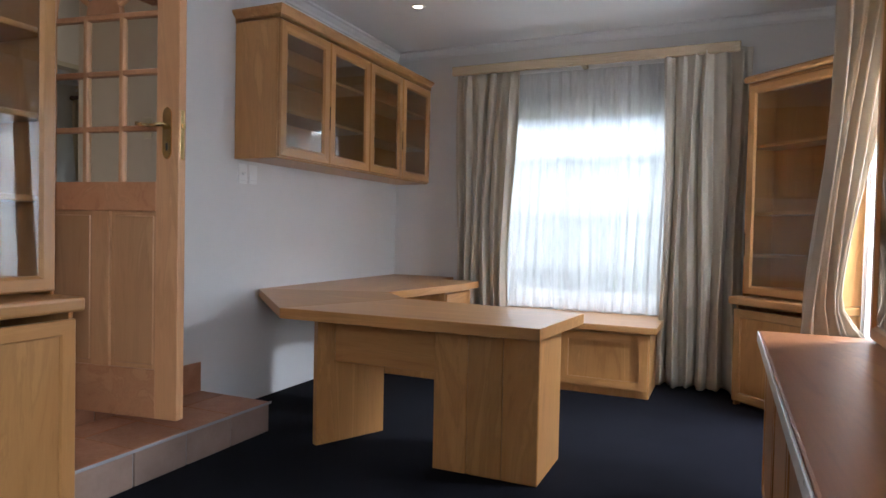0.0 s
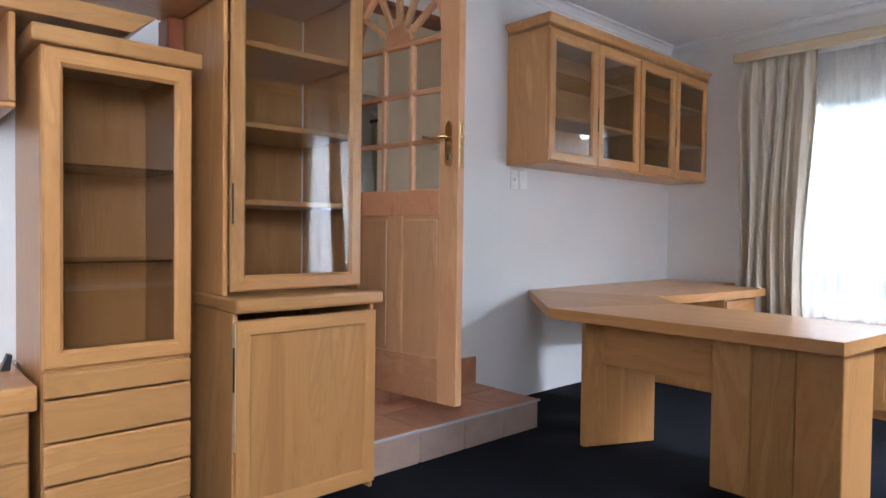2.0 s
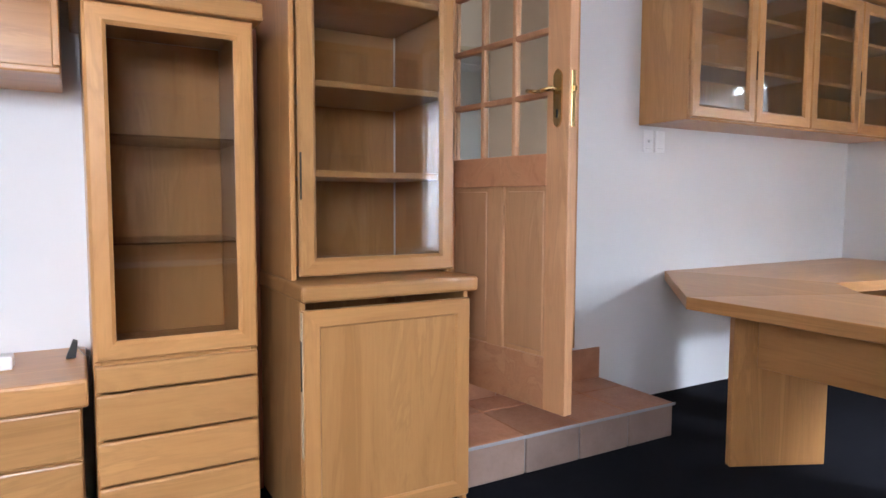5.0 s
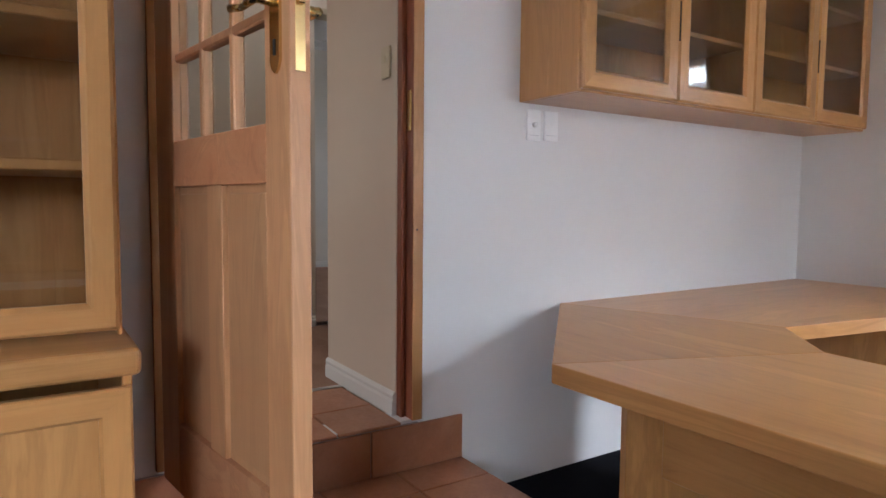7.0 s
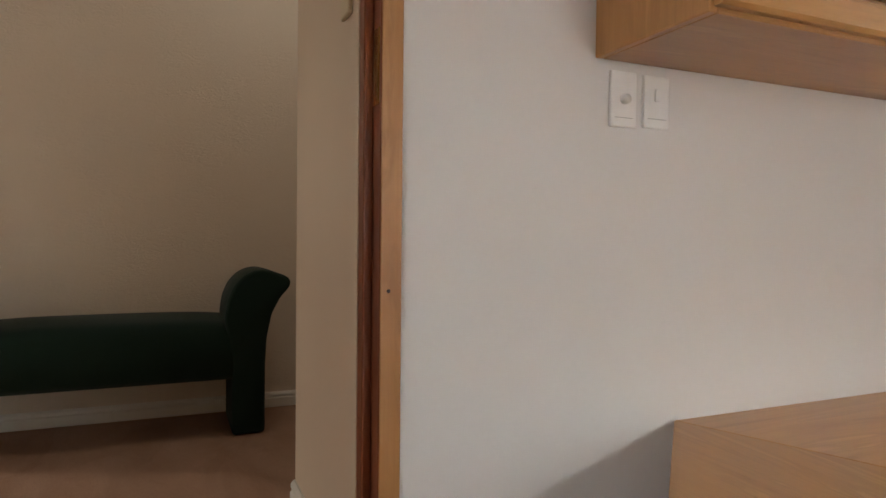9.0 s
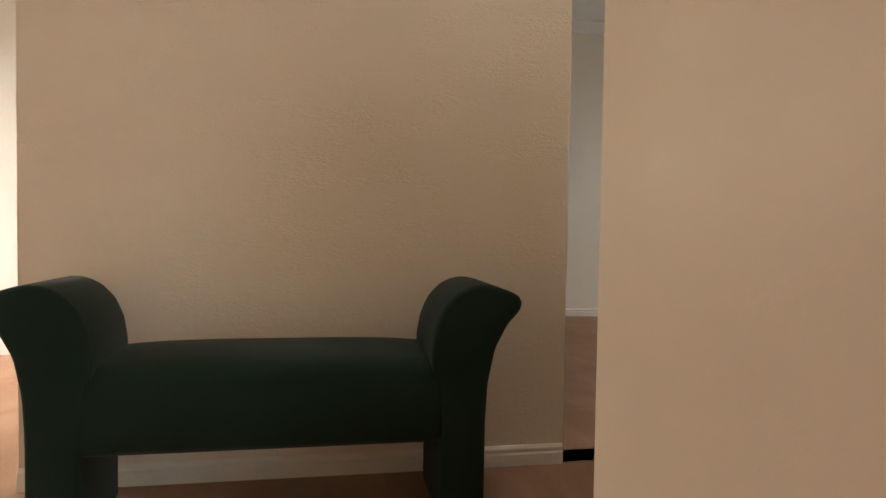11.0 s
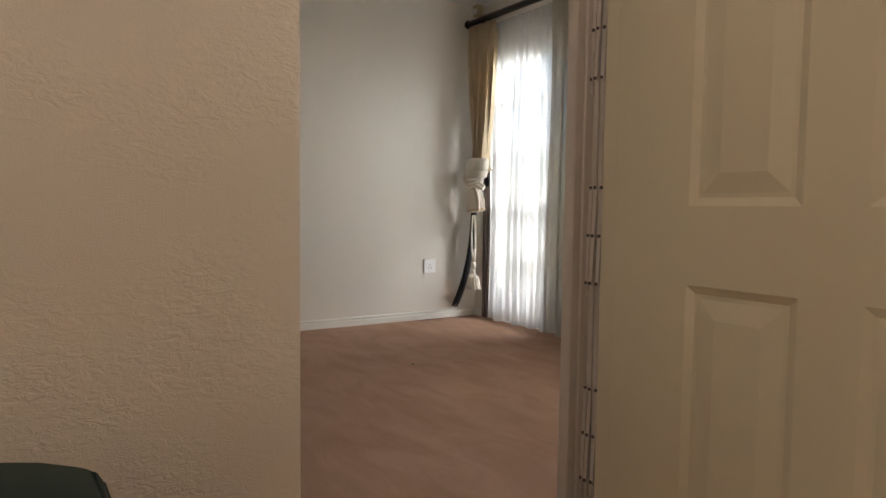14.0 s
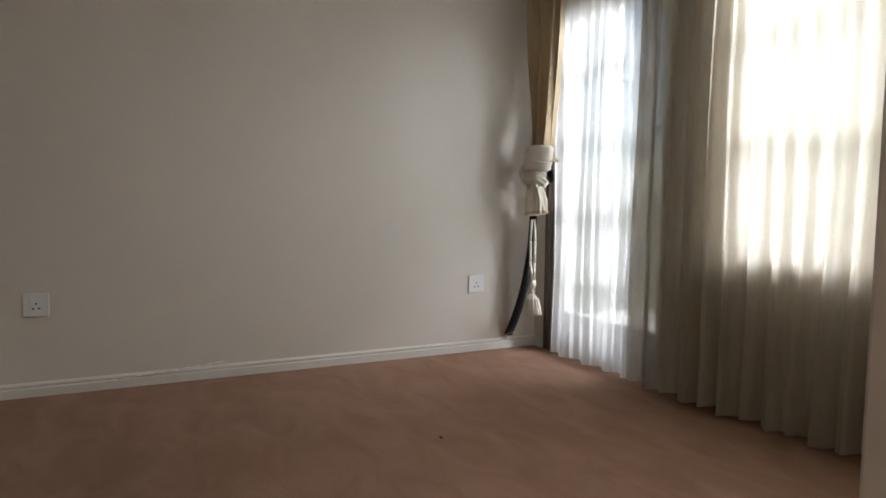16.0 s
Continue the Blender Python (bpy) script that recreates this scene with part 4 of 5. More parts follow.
for y in (-0.8, 0.9):
    tube("bracket", (3.66, y, 2.5), (XE, y, 2.5), 0.006, white_plastic, rail3, "", 8)
rail2 = thing("curtain_rail", (3.45, 4.6, 2.5), "bleached wooden curtain rail board over the side window", "curtain rail")
box("board", (3.46, 3.50), (3.83, 5.28), (2.525, 2.605), pale_x, rail2, 0.012, "", 2)
for y in (3.95, 5.2):
    box("bracket", (3.50, XE - 0.002), (y - 0.02, y + 0.02), (2.54, 2.58), pale_x, rail2, 0.003)


def downlight(x, y):
    d = thing("downlight", (x, y, CEIL), "lit recessed downlight with white rim in the ceiling", "lamp", "ceiling downlights")
    bm = bmesh.new()
    prof = [(0.036, -0.001), (0.040, -0.008), (0.050, -0.008), (0.055, -0.001)]
    rings = [[bm.verts.new((x + r * math.cos(k * math.pi / 16), y + r * math.sin(k * math.pi / 16), CEIL + z)) for k in range(32)] for r, z in prof]
    for a, b in zip(rings, rings[1:]):
        for k in range(32):
            bm.faces.new((a[k], a[(k + 1) % 32], b[(k + 1) % 32], b[k]))
    part("rim", bm, steel, d, "", True)
    m, n, l, p = mat("lamp_glow")
    p.inputs["Emission Color"].default_value, p.inputs["Emission Strength"].default_value = (1, 0.85, 0.6, 1), 12
    tube("bulb", (x, y, CEIL - 0.005), (x, y, CEIL - 0.001), 0.034, m, d, "glowing warm bulb", 24)


downlight(0.75, 4.99)


def wall_plate(x, y, z, w, h, label, dial=False, axis="x"):
    s = thing("light_switch", (x, y, z), label, "switch")
    box("plate", (x, x + 0.009), (y, y + w), (z, z + h), white_plastic, s, 0.004, "", 2)
    if dial:
        tube("knob", (x + 0.009, y + w / 2, z + h / 2), (x + 0.022, y + w / 2, z + h / 2), 0.011, white_plastic, s, "", 16)
    else:
        box("rocker", (x + 0.009, x + 0.014), (y + w / 2 - 0.008, y + w / 2 + 0.008), (z + h / 2, z + h / 2 + 0.03), white_plastic, s, 0.002)
    box("groove", (x + 0.0088, x + 0.0098), (y + 0.012, y + w - 0.012), (z + 0.022, z + 0.0235), plain("grey_line", (0.5, 0.5, 0.5)), s, 0)


wall_plate(0.001, 3.945, 1.448, 0.075, 0.13, "white dimmer switch plate on the wall", True)
wall_plate(0.001, 4.040, 1.452, 0.078, 0.125, "white light switch plate on the wall")


def study_door():
    """Glazed pine door; local: hinge edge at y = 0, leaf along +y, its faces at x = 0 and -0.044."""
    W, HT, T = 0.80, 2.08, 0.044
    d = thing("study_door", (0.08, 2.557, 0.37), "open varnished pine door with arched glazing and brass handle", "door", rz=-82, local=True)
    ia, ib = 0.14, W - 0.107
    X = (0.0, T)
    for a in ((0, ia), (ib, W)):
        box("stile", X, a, (0, HT), door_wood_z, d, 0.002)
    box("rail", X, (ia, ib), (0, 0.20), door_wood_x, d, 0.002)
    box("rail", X, (ia, ib), (0.85, 0.97), door_wood_x, d, 0.002)
    box("rail", X, (ia, ib), (HT - 0.10, HT), door_wood_x, d, 0.002)
    mid_y = (ia + ib) / 2
    box("muntin", X, (mid_y - 0.045, mid_y + 0.045), (0.20, 0.85), door_wood_z, d, 0.002)
    for a, b in ((ia, mid_y - 0.045), (mid_y + 0.045, ib)):
        box("panel", (0.014, T - 0.014), (a, b), (0.20, 0.85), door_wood_z, d, 0)
        box("panel_field", (0.010, T - 0.010), (a + 0.018, b - 0.018), (0.218, 0.832), door_wood_z, d, 0.004)
    iw = ib - ia
    rows = [0.97, 1.19, 1.42, 1.655]
    for z in rows[1:]:
        box("glazing_bar", (0.008, T - 0.008), (ia, ib), (z - 0.012, z + 0.012), door_wood_x, d, 0.004)
    for k in (1, 2):
        y = ia + iw * k / 3
        box("glazing_bar", (0.008, T - 0.008), (y - 0.012, y + 0.012), (0.97, 1.655), door_wood_z, d, 0.004)
    # arched head with sunburst bars
    r = iw / 2
    arc = [(mid_y + r * math.cos(t * math.pi / 24), 1.667 + r * 1.13 * math.sin(t * math.pi / 24)) for t in range(25)]
    prism("arched_head", [(ib, HT - 0.10), *[(y, min(z, HT - 0.101)) for y, z in arc[:13]], (mid_y, HT - 0.10)], 0.0, T, door_wood_x, d, "x")
    prism("arched_head", [(mid_y, HT - 0.10), *[(y, min(z, HT - 0.101)) for y, z in arc[12:]], (ia, HT - 0.10)], 0.0, T, door_wood_x, d, "x")
    hub = [(mid_y + 0.085 * math.cos(t * math.pi / 16), 1.665 + 0.085 * math.sin(t * math.pi / 16)) for t in range(17)]
    prism("sunburst_hub", hub, 0.006, T - 0.006, door_wood_x, d, "x")
    for ang in (32, 61, 90, 119, 148):
        c, s = math.cos(radians(ang)), math.sin(radians(ang))
        p0, p1 = (mid_y + 0.075 * c, 1.665 + 0.075 * s), (mid_y + r * 1.02 * c, 1.665 + r * 1.12 * s)
        w = 0.011
        prism("sunburst_bar", [(p0[0] - s * w, p0[1] + c * w), (p0[0] + s * w, p0[1] - c * w), (p1[0] + s * w, p1[1] - c * w), (p1[0] - s * w, p1[1] + c * w)], 0.008, T - 0.008, door_wood_z, d, "x")
    box("glass_pane", (T / 2 - 0.002, T / 2 + 0.002), (ia, ib), (0.97, 1.98), pane_glass, d, 0)
    # brass furniture on both faces
    for face, sgn in ((T, 1), (0.0, -1)):
        yk, z0, z1 = W - 0.052, 1.06, 1.27
        pts = [(yk - 0.02, z0 + 0.025), (yk - 0.012, z0 + 0.008), (yk, z0), (yk + 0.012, z0 + 0.008), (yk + 0.02, z0 + 0.025), (yk + 0.02, z1 - 0.025), (yk + 0.012, z1 - 0.008), (yk, z1), (yk - 0.012, z1 - 0.008), (yk - 0.02, z1 - 0.025)]
        a, b = sorted((face, face + sgn * 0.006))
        plate = prism("lock_plate", pts, a, b, brass, d, "x", 0.0, "ornate brass lock plate")
        xh = face + sgn * 0.045
        tube("handle", (face + sgn * 0.005, yk, 1.195), (xh, yk, 1.195), 0.009, brass, plate, "brass lever handle", 14)
        tube("handle", (xh, yk + 0.006, 1.195), (xh, yk - 0.06, 1.19), 0.009, brass, plate, "", 14, 0.007)
        tube("handle", (xh, yk - 0.058, 1.19), (xh, yk - 0.115, 1.20), 0.007, brass, plate, "", 14, 0.008)
        a, b = sorted((face + sgn * 0.005, face + sgn * 0.0075))
        box("keyhole", (a, b), (yk - 0.004, yk + 0.004), (1.095, 1.125), black_plastic, plate, 0)
    box("mortice_plate", (0.011, 0.033), (W - 0.0005, W + 0.002), (1.06, 1.26), brass, d, 0.001, "brass mortice lock plate")
    box("latch", (0.015, 0.029), (W + 0.001, W + 0.012), (1.185, 1.205), brass, d, 0.002)
    for z in (0.2, 1.0, 1.8):
        tube("hinge", (-0.006, -0.004, z - 0.05), (-0.006, -0.004, z + 0.05), 0.007, brass, d, "", 10)
    return d


study_door()

# ---- passage ----


def bench():
    b = thing("bench", (-1.69, 2.72, H), "dark green upholstered bench with scrolled arms", "bench")
    x0, x1 = -1.845, -1.522
    y0, y1 = 2.193, 3.395

    def arm(flip):
        outer = [(0.0, 0.0), (0.0, 0.28), (0.006, 0.40), (0.026, 0.50), (0.062, 0.57), (0.094, 0.605)]
        tip = [(0.104, 0.625), (0.102, 0.645), (0.085, 0.66)]
        top = [(0.045, 0.678), (-0.01, 0.688), (-0.06, 0.683), (-0.11, 0.662), (-0.155, 0.622), (-0.185, 0.565), (-0.198, 0.50)]
        inner = [(-0.198, 0.46), (-0.18, 0.40), (-0.163, 0.30), (-0.163, 0.0)]
        pts = outer + tip + [(u * 0.81, v) for u, v in top + inner]
        pts = [((y1 + u) if not flip else (y0 - u), H + 0.006 + 0.989 * v) for u, v in pts]
        return prism("scroll_arm", pts, x0, x1, green_cloth, b, "x", 0.014, "", True)
    arm(False), arm(True)
    n = 24
    ya, yb = y0 + 0.133, y1 - 0.133
    bm = bmesh.new()
    sec = [(-0.02, 0.235), (0.0, 0.255), (0.0, 0.44), (-0.02, 0.475), (-0.06, 0.495), (-0.2, 0.505), (-0.31, 0.503), (-0.35, 0.492), (-0.36, 0.45), (-0.36, 0.235)]
    rings = []
    for k in range(n + 1):
        u = k / n
        crown = 0.018 * (1 - abs(2 * u - 1) ** 4) - 0.012
        rings.append([bm.verts.new((x1 - 0.004 + dx, ya - 0.03 + (yb - ya + 0.06) * u, H + dz + (crown - 0.02 if dz > 0.3 else 0))) for dx, dz in sec])
    for a, c in zip(rings, rings[1:]):
        for j in range(len(sec)):
            bm.faces.new((a[j], a[(j + 1) % len(sec)], c[(j + 1) % len(sec)], c[j]))
    bm.faces.new(rings[0]), bm.faces.new(rings[-1])
    bmesh.ops.recalc_face_normals(bm, faces=bm.faces)
    part("seat", bm, green_cloth, b, "", True)
    for y in (y0 + 0.03, y0 + 0.11, y1 - 0.03, y1 - 0.11):
        for x in (x0 + 0.04, x1 - 0.04):
            tube("glide", (x, y, H), (x, y, H + 0.02), 0.014, black_plastic, b, "", 10)


bench()
sw = thing("light_switch", (-0.12, 3.368, 1.72), "cream light switch plate on the stub wall", "switch")
box("plate", (-0.185, -0.115), (3.365, 3.3755), (1.66, 1.78), cream_plastic, sw, 0.005, "", 2)
box("rocker", (-0.158, -0.142), (3.360, 3.365), (1.715, 1.745), cream_plastic, sw, 0.002)

# bedroom door, opened into the passage
bd = thing("bedroom_door", (XB + 0.075, 4.548, H + 0.012), "open cream painted six-panel door", "door", rz=-90, local=True)
BW, BH, BT = 0.80, 2.03, 0.042
# local y runs away from the hinge, x towards the opening side


def six_panel(d):
    bm = bmesh.new()
    s = 0.135
    zs = [(0.22, 0.815), (0.97, 1.58), (1.70, 1.90)]
    ys = [(s, BW / 2 - 0.05), (BW / 2 + 0.05, BW - s)]
    add_box(bm, (0.009, BT - 0.009), (0, BW), (0, BH))
    for x in ((0, 0.0092), (BT - 0.0092, BT)):
        for a, b in ((0, s), (BW / 2 - 0.05, BW / 2 + 0.05), (BW - s, BW)):
            add_box(bm, x, (a, b), (0, BH), 0.0)
        z = 0
        for a, b in [*zs, (BH, BH)]:
            for p, q in ys:
                add_box(bm, x, (p, q), (z, a), 0.0)
            z = b
    leaf = part("leaf", bm, cream_gloss, d)
    for a, b in zs:
        for p, q in ys:
            for sgn in (0, 1):
                face = BT - 0.009 if sgn else 0.009
                k = 1 if sgn else -1
                bm = bmesh.new()
                prof = [(0.0, face + k * 0.009), (0.016, face + k * 0.001), (0.024, face + k * 0.001), (0.062, face + k * 0.008)]
                rings = [[bm.verts.new((x, p + o, a + o)), bm.verts.new((x, q - o, a + o)), bm.verts.new((x, q - o, b - o)), bm.verts.new((x, p + o, b - o))] for o, x in [(o, x) for o, x in prof]]
                rings = [list(r) for r in rings]
                for r0, r1 in zip(rings, rings[1:]):
                    for j in range(4):
                        bm.faces.new((r0[j], r0[(j + 1) % 4], r1[(j + 1) % 4], r1[j]))
                bm.faces.new(rings[-1])
                bmesh.ops.recalc_face_normals(bm, faces=bm.faces)
                part("panel", bm, cream_gloss, leaf)
    for z in (0.25, 1.75):
        tube("hinge", (-0.005, -0.004, z - 0.05), (-0.005, -0.004, z + 0.05), 0.006, brass, d, "", 10)


six_panel(bd)

# folded security gate in the doorway
gate = thing("security_gate", (XB - 0.11, G1 + 0.03, H), "folded mushroom-coloured trellis security gate in the doorway", "security gate")
box("lead_post", (XB - 0.165, XB - 0.132), (G1 - 0.012, G1 + 0.055), (H + 0.01, 2.405), gate_paint, gate, 0.003, "lilac-white gate post")
box("rebate", (XB - 0.131, XB - 0.122), (G1 + 0.012, G1 + 0.055), (H + 0.01, 2.405), gate_paint, gate, 0.002)
for i in range(3):
    x = XB - 0.119 + 0.02 * i
    box("upright", (x, x + 0.016), (G1 + 0.034, G1 + 0.056), (H + 0.01, 2.405), gate_paint, gate, 0.002)
for k in range(4):
    z = 0.777 + k * 0.492
    for i in range(3):
        x0, x1 = XB - 0.121 + 0.017 * i, XB - 0.112 + 0.017 * i
        y = G1 + 0.028 - 0.004 * (i % 2)
        prism("lattice_bar", [(x0 - 0.005, z - 0.123), (x0 + 0.006, z - 0.123), (x1 + 0.006, z + 0.123), (x1 - 0.005, z + 0.123)], y - 0.0015, y + 0.0015, gate_paint, gate, "y")
        for q, dz in ((x0, -0.116), ((x0 + x1) / 2, 0.0), (x1, 0.116)):
            tube("rivet", (q, y - 0.005, z + dz), (q, y - 0.001, z + dz), 0.0042, gate_dark, gate, "", 10)
    y = G1 + 0.031
    prism("lattice_bar", [(XB - 0.127, z - 0.15), (XB - 0.118, z - 0.15), (XB - 0.118, z + 0.12), (XB - 0.127, z + 0.12)], y - 0.001, y + 0.001, gate_paint, gate, "y")

# ---- bedroom ----


def socket(y, z, label):
    x = far_x(y)
    s = thing("wall_socket", (x, y, z), label, "socket", "bedroom sockets", rz=SKEW)
    box("plate", (x, x + 0.011), (y - 0.058, y + 0.058), (z, z + 0.12), white_plastic, s, 0.004, "", 2)
    box("rocker", (x + 0.011, x + 0.015), (y - 0.03, y - 0.015), (z + 0.078, z + 0.104), white_plastic, s, 0.002)
    for dy, dz in ((0, 0.068), (-0.013, 0.042), (0.013, 0.042)):
        tube("pin_hole", (x + 0.0105, y + dy, z + dz), (x + 0.0118, y + dy, z + dz), 0.0047, black_plastic, s, "", 10)


socket(6.45, 0.765, "white three-pin wall socket near the garden door")
socket(3.90, 0.775, "white three-pin wall socket above the skirting")
RY = 6.80                     # line of the curtain pole
rod = thing("curtain_rod", (-4.1, RY, 2.93), "dark wooden curtain pole with rounded end", "curtain rod")
tube("pole", (-5.55, RY, 2.93), (-2.0, RY, 2.93), 0.026, dark_x, rod, "", 18)
bm = bmesh.new()
bmesh.ops.create_uvsphere(bm, u_segments=16, v_segments=10, radius=0.036, matrix=Matrix.Translation((-5.555, RY, 2.93)))
part("finial", bm, dark_x, rod, "", True)
for x in (-5.43, -4.25, -2.4):
    tube("bracket", (x, RY, 2.93), (x, YB, 2.93), 0.013, dark_x, rod, "", 10)
for i in range(9):
    bm = bmesh.new()
    bmesh.ops.create_cone(bm, cap_ends=False, segments=16, radius1=0.033, radius2=0.033, depth=0.008, matrix=Matrix.Translation((-5.49 + 0.042 * i, RY, 2.925)) @ Matrix.Rotation(math.pi / 2, 4, "Y"))
    part("ring", bm, dark_x, rod, "", True)
drape("net_curtain", (-5.28, RY + 0.05, 0), (-4.50, RY + 0.05, 0), H + 0.02, 2.885, 8, 0.017, net, "white net curtain over the garden door", "curtain", None, 11, 180, 22, None, 1.0, 0)
drape("net_curtain", (-4.54, RY + 0.02, 0), (-2.3, RY + 0.02, 0), H + 0.02, 2.885, 19, 0.042, net_close, "cream net curtain in soft folds over the bedroom window", "curtain", None, 12, 300, 22, None, 1.0, 0)
tied = thing("tied_curtain", (-5.4, RY - 0.03, 1.3), "gold and cream curtain tied in a knot at the side", "curtain")
drape("drape", (-5.52, RY - 0.02, 0), (-5.15, RY - 0.02, 0), 1.64, 2.89, 5, 0.05, gold_cloth, "gold curtain folds", "curtain", (1.68, 0.40, 0.50), 14, 130, 24, tied, 0.4)


def lump(name, centre, radii, material, parent, label="", seed=0, rough=0.12, freq=14, turn=0.0):
    """A crumpled bundle of cloth."""
    bm = bmesh.new()
    bmesh.ops.create_uvsphere(bm, u_segments=36, v_segments=22, radius=1.0)
    c = Vector(centre)
    for v in bm.verts:
        d = v.co.normalized()
        a = math.atan2(d.y, d.x)
        k = 1 + rough * math.sin(a * freq * 0.5 + seed + d.z * 2.5) + 0.5 * rough * noise.noise(d * 4 + Vector((seed, 0, 0)))
        p = Vector((d.x * radii[0] * k, d.y * radii[1] * k, d.z * radii[2]))
        v.co = c + Matrix.Rotation(turn, 3, "Y") @ p
    return part(name, bm, material, parent, label, True)


def gathered(name, stations, ripples, material, parent, label="", seed=0, closed=True):
    """Cloth wound round a line: stations are (x, y, z, half width, half depth, ripple)."""
    bm = bmesh.new()
    n, fine = 72, []
    for (p, q) in zip(stations, stations[1:]):
        for k in range(6):
            u = k / 6
            u = u * u * (3 - 2 * u)
            fine.append([a + (b - a) * u for a, b in zip(p, q)])
    fine.append(list(stations[-1]))
    pts = [Vector(f[:3]) for f in fine]
    rings = []
    for i, f in enumerate(fine):
        t = (pts[min(i + 1, len(pts) - 1)] - pts[max(i - 1, 0)]).normalized()
        a = t.cross(Vector((0, 1, 0))).normalized()
        b = t.cross(a)
        ring = []
        for k in range(n):
            w = k * 2 * math.pi / n
            r = 1 + f[5] * (math.sin(ripples * w + seed + 0.7 * math.sin(i * 0.35 + seed)) + 0.5 * math.sin(1.7 * ripples * w + seed * 2))
            ring.append(bm.verts.new(pts[i] + a * (f[3] * r * math.cos(w)) + b * (f[4] * r * math.sin(w))))
        rings.append(ring)
    for r0, r1 in zip(rings, rings[1:]):
        for k in range(n):
            bm.faces.new((r0[k], r0[(k + 1) % n], r1[(k + 1) % n], r1[k]))
    if closed:
        bm.faces.new(rings[0]), bm.faces.new(rings[-1])
    bmesh.ops.recalc_face_normals(bm, faces=bm.faces)
    return part(name, bm, material, parent, label, True)


KX, KY = -5.345, RY - 0.04
gathered("knot_band", [(KX + 0.02, KY, 1.755, 0.085, 0.06, 0.03), (KX + 0.02, KY, 1.735, 0.108, 0.075, 0.03), (KX, KY, 1.66, 0.115, 0.08, 0.02), (KX - 0.005, KY, 1.60, 0.105, 0.075, 0.03), (KX - 0.005, KY, 1.585, 0.08, 0.055, 0.03)], 3, cream_cloth, tied, "cream lining wrapped as a band", 1)
gathered("knot", [(KX - 0.13, KY - 0.01, 1.64, 0.012, 0.02, 0.1), (KX - 0.115, KY - 0.01, 1.60, 0.05, 0.045, 0.12), (KX - 0.03, KY - 0.03, 1.545, 0.045, 0.06, 0.12), (KX + 0.05, KY - 0.03, 1.55, 0.035, 0.05, 0.1), (KX + 0.085, KY - 0.01, 1.575, 0.012, 0.02, 0.1)], 5, cream_cloth, tied, "knotted cream lining", 2)
gathered("knot", [(KX + 0.01, KY - 0.03, 1.57, 0.02, 0.03, 0.1), (KX + 0.06, KY - 0.03, 1.53, 0.03, 0.035, 0.12), (KX + 0.105, KY - 0.01, 1.50, 0.022, 0.02, 0.2)], 6, cream_cloth, tied, "", 5)
gathered("tail", [(KX - 0.02, KY - 0.01, 1.54, 0.03, 0.03, 0.05), (KX - 0.03, KY, 1.48, 0.06, 0.045, 0.12), (KX - 0.02, KY, 1.39, 0.085, 0.055, 0.14), (KX - 0.012, KY, 1.315, 0.088, 0.058, 0.12), (KX - 0.01, KY, 1.30, 0.075, 0.05, 0.12)], 7, cream_cloth, tied, "loose tail of the curtain below the knot", 4)
gathered("hem", [(KX - 0.01, KY, 1.322, 0.091, 0.062, 0.11), (KX - 0.008, KY, 1.305, 0.091, 0.062, 0.11)], 7, gold_cloth, tied, "gold hem of the tail", 4)
lump("dark_fold", (KX - 0.085, KY + 0.03, 1.665), (0.07, 0.045, 0.055), black_cloth, tied, "black fabric behind the knot", 6, 0.1, 8)
lump("dark_fold", (KX + 0.075, KY + 0.05, 1.56), (0.03, 0.02, 0.05), black_cloth, tied, "", 3, 0.1, 8)

sash = thing("tieback_sash", (-5.5, RY - 0.08, 0.45), "black velvet tie-back sash hanging to the skirting", "tie-back")
bm = bmesh.new()
rings = []
for k in range(13):
    u = k / 12
    p = Vector((-5.425 - 0.035 * u - 0.10 * u ** 3, RY - 0.01 - 0.09 * u * u, 1.29 - 0.82 * u))
    w = 0.03 + 0.010 * u
    rings.append([bm.verts.new(p + Vector((w * math.cos(t) * 0.75, w * math.sin(t) * 0.9, 0.3 * w * math.cos(t)))) for t in [i * math.pi / 6 for i in range(12)]])
for a, b in zip(rings, rings[1:]):
    for j in range(12):
        bm.faces.new((a[j], a[(j + 1) % 12], b[(j + 1) % 12], b[j]))
bm.faces.new(rings[0]), bm.faces.new(rings[-1])
part("strap", bm, black_cloth, sash, "", True)
box("buckle", (-5.585, -5.535), (RY - 0.12, RY - 0.08), (0.455, 0.475), gate_dark, sash, 0.004)
tas = thing("tassel_tieback", (-5.38, KY, 0.6), "cream rope tie-back with a tassel", "tie-back")
for sgn in (-1, 1):
    pts = [(-5.385 + 0.014 * sgn, KY, 1.27), (-5.38 + 0.026 * sgn, KY - 0.005, 1.12), (-5.376 + 0.024 * sgn, KY - 0.005, 0.98), (-5.372 + 0.004 * sgn, KY - 0.005, 0.86)]
    for a, b in zip(pts, pts[1:]):
        tube("rope", a, b, 0.008, cream_cloth, tas, "", 8)
lump("tassel_head", (-5.37, KY - 0.005, 0.835), (0.022, 0.022, 0.035), cream_cloth, tas, "", 3, 0.1, 8)
tube("rope", (-5.37, KY - 0.005, 0.81), (-5.37, KY - 0.005, 0.75), 0.008, cream_cloth, tas, "", 8)
gathered("tassel_skirt", [(-5.37, KY - 0.005, 0.765, 0.015, 0.015, 0.05), (-5.37, KY - 0.005, 0.735, 0.042, 0.038, 0.12), (-5.37, KY - 0.005, 0.665, 0.056, 0.048, 0.16), (-5.37, KY - 0.005, 0.63, 0.058, 0.05, 0.2)], 11, cream_cloth, tas, "", 8)
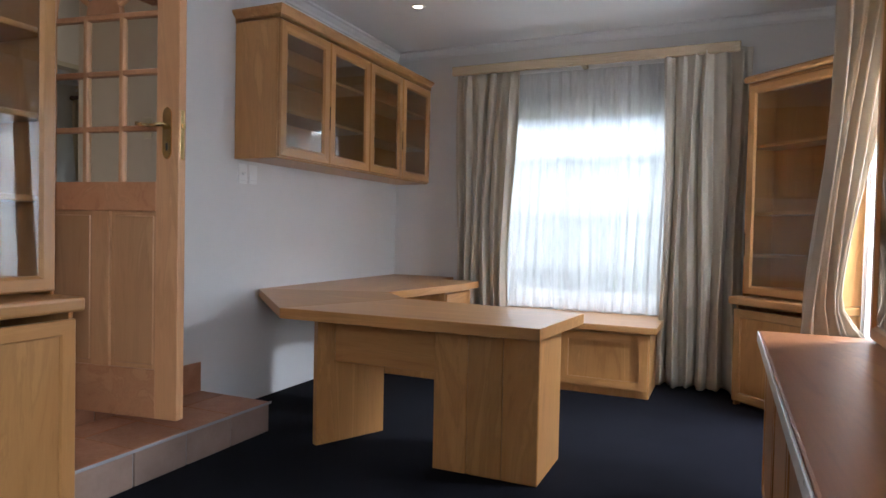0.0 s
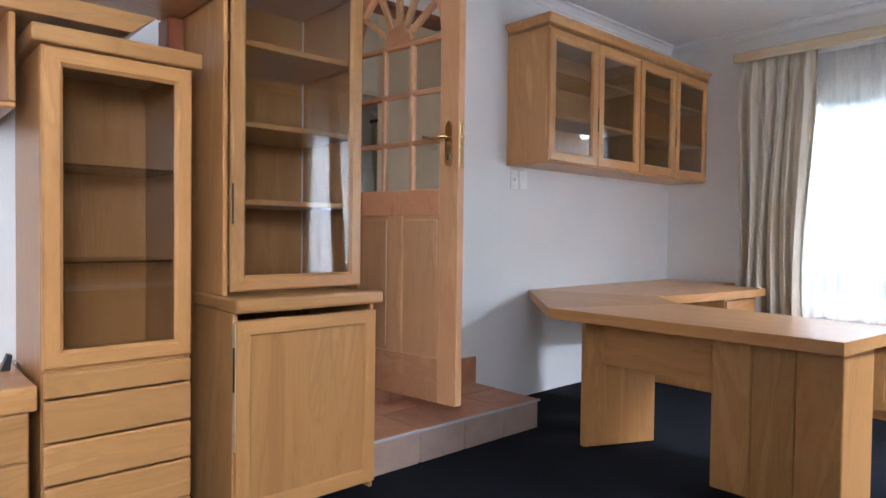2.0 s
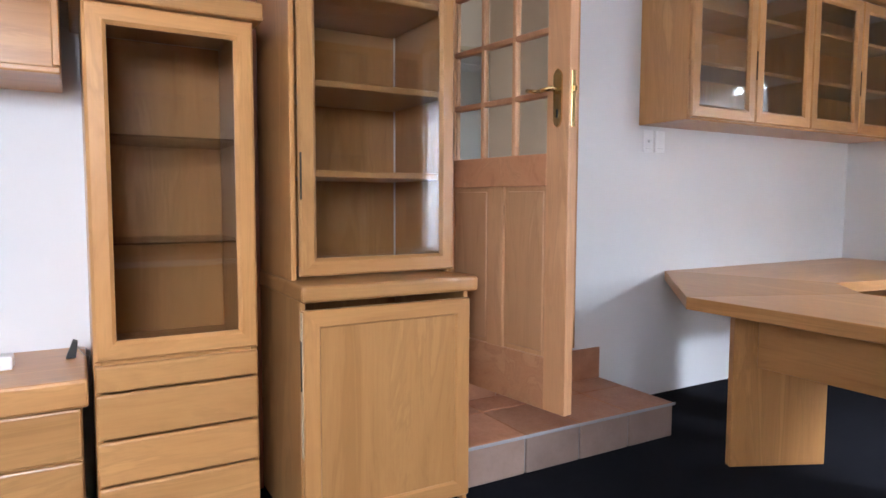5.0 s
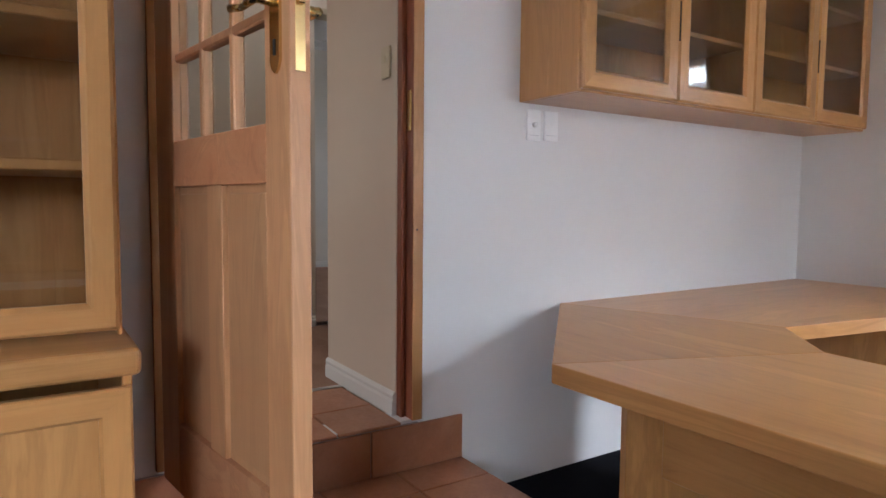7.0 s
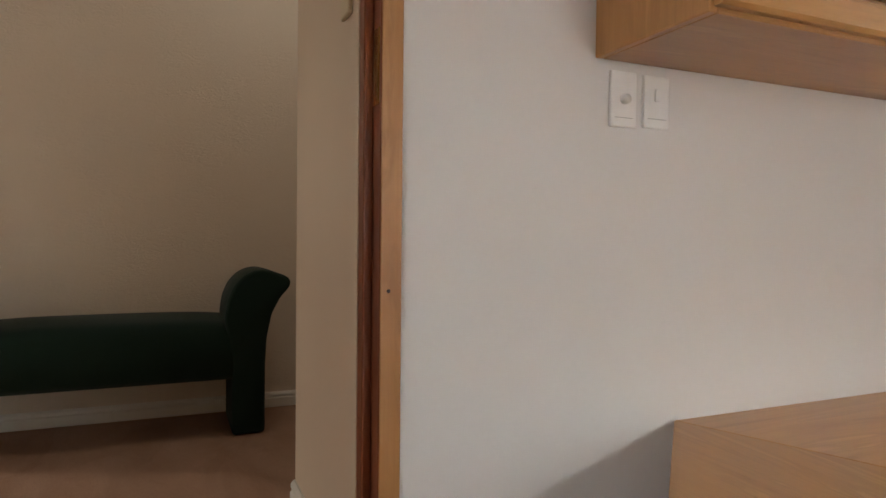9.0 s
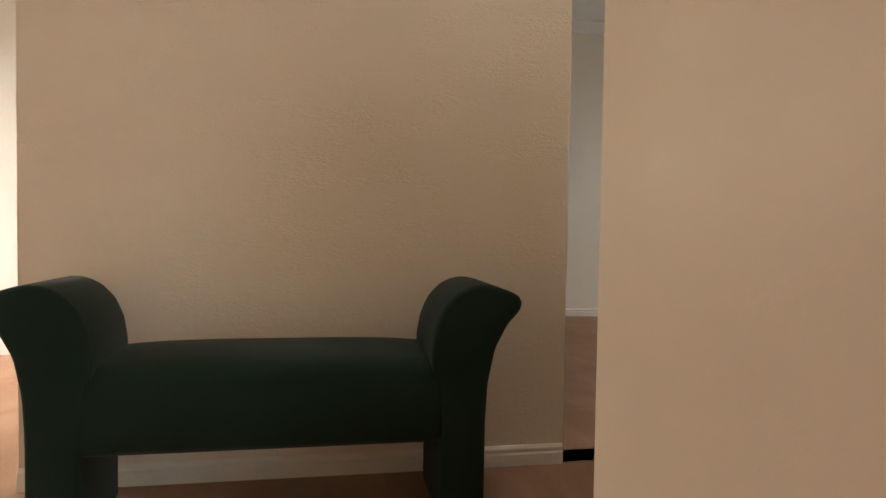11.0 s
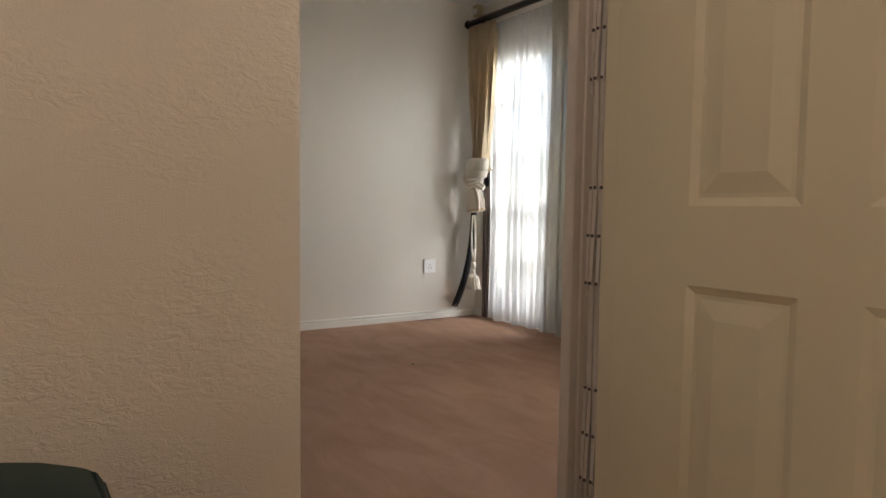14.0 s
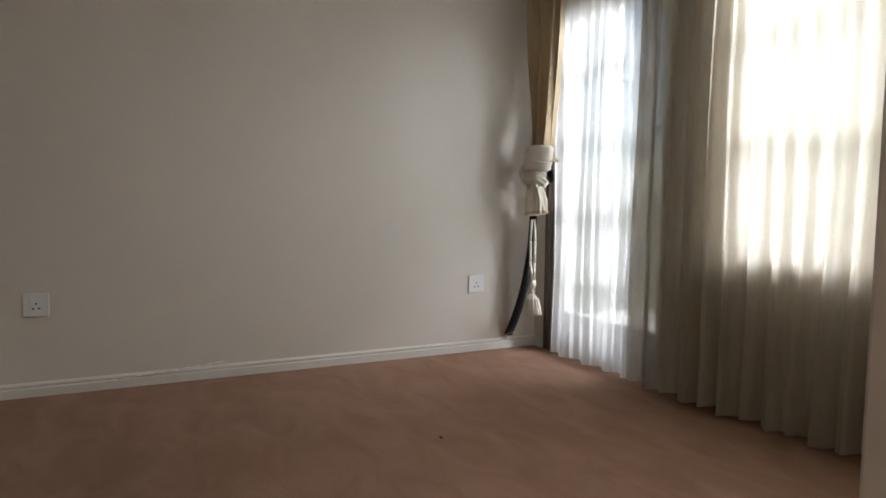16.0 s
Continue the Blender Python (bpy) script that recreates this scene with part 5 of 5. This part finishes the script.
post = thing("garden_gate", (-5.4, YB - 0.03, H), "dark folded trellis gate beside the garden door", "security gate")
for x in (-5.44, -5.395, -5.35):
    box("upright", (x, x + 0.034), (YB - 0.032, YB - 0.004), (H + 0.005, 2.62), gate_dark, post, 0.003)
for k in range(6):
    for sgn in (-1, 1):
        z = 0.62 + 0.34 * k
        tube("lattice_bar", (-5.325, YB - 0.02, z - 0.07 * sgn), (-5.295, YB - 0.02, z + 0.07 * sgn), 0.005, gate_dark, post, "", 6)
gate2 = thing("garden_trellis", (-4.6, YB - 0.01, H), "dark trellis gate bars behind the net curtain", "security gate")
box("upright", (-4.535, -4.51), (YB - 0.02, YB - 0.002), (H + 0.005, 2.62), gate_dark, gate2, 0.002)
for k in range(6):
    z = 0.66 + k * 0.34
    for sgn in (-1, 1):
        for x in (-4.60, -4.56):
            tube("lattice_bar", (x - 0.025, YB - 0.012, z - 0.08 * sgn), (x + 0.025, YB - 0.012, z + 0.08 * sgn), 0.006, gate_dark, gate2, "", 6)
sensor = thing("alarm_sensor", (-5.55, YB - 0.05, 3.0), "white alarm motion sensor in the bedroom corner", "sensor")
box("body", (-5.585, -5.505), (YB - 0.075, YB - 0.01), (3.01, 3.115), cream_plastic, sensor, 0.016, "", 3)
box("lens", (-5.57, -5.52), (YB - 0.079, YB - 0.074), (3.025, 3.075), white_plastic, sensor, 0.004)
# thin cable lying along the skirting
cab = thing("loose_cable", (far_x(4.4) + 0.02, 4.4, 0.44), "thin white cable tacked along the skirting", "cable")
for k in range(10):
    a, b = 4.2 + 0.06 * k, 4.2 + 0.06 * (k + 1)
    tube("cable", (far_x(a) + 0.018, a, 0.405 + 0.005 * k), (far_x(b) + 0.018, b, 0.405 + 0.005 * (k + 1)), 0.0025, white_plastic, cab, "", 6)
bit = thing("carpet_fleck", (-4.29, 5.47, H), "small dark fleck lying on the bedroom carpet", "debris")
lump("fleck", (-4.29, 5.47, H + 0.003), (0.012, 0.006, 0.004), black_cloth, bit, "", 2, 0.3, 5)
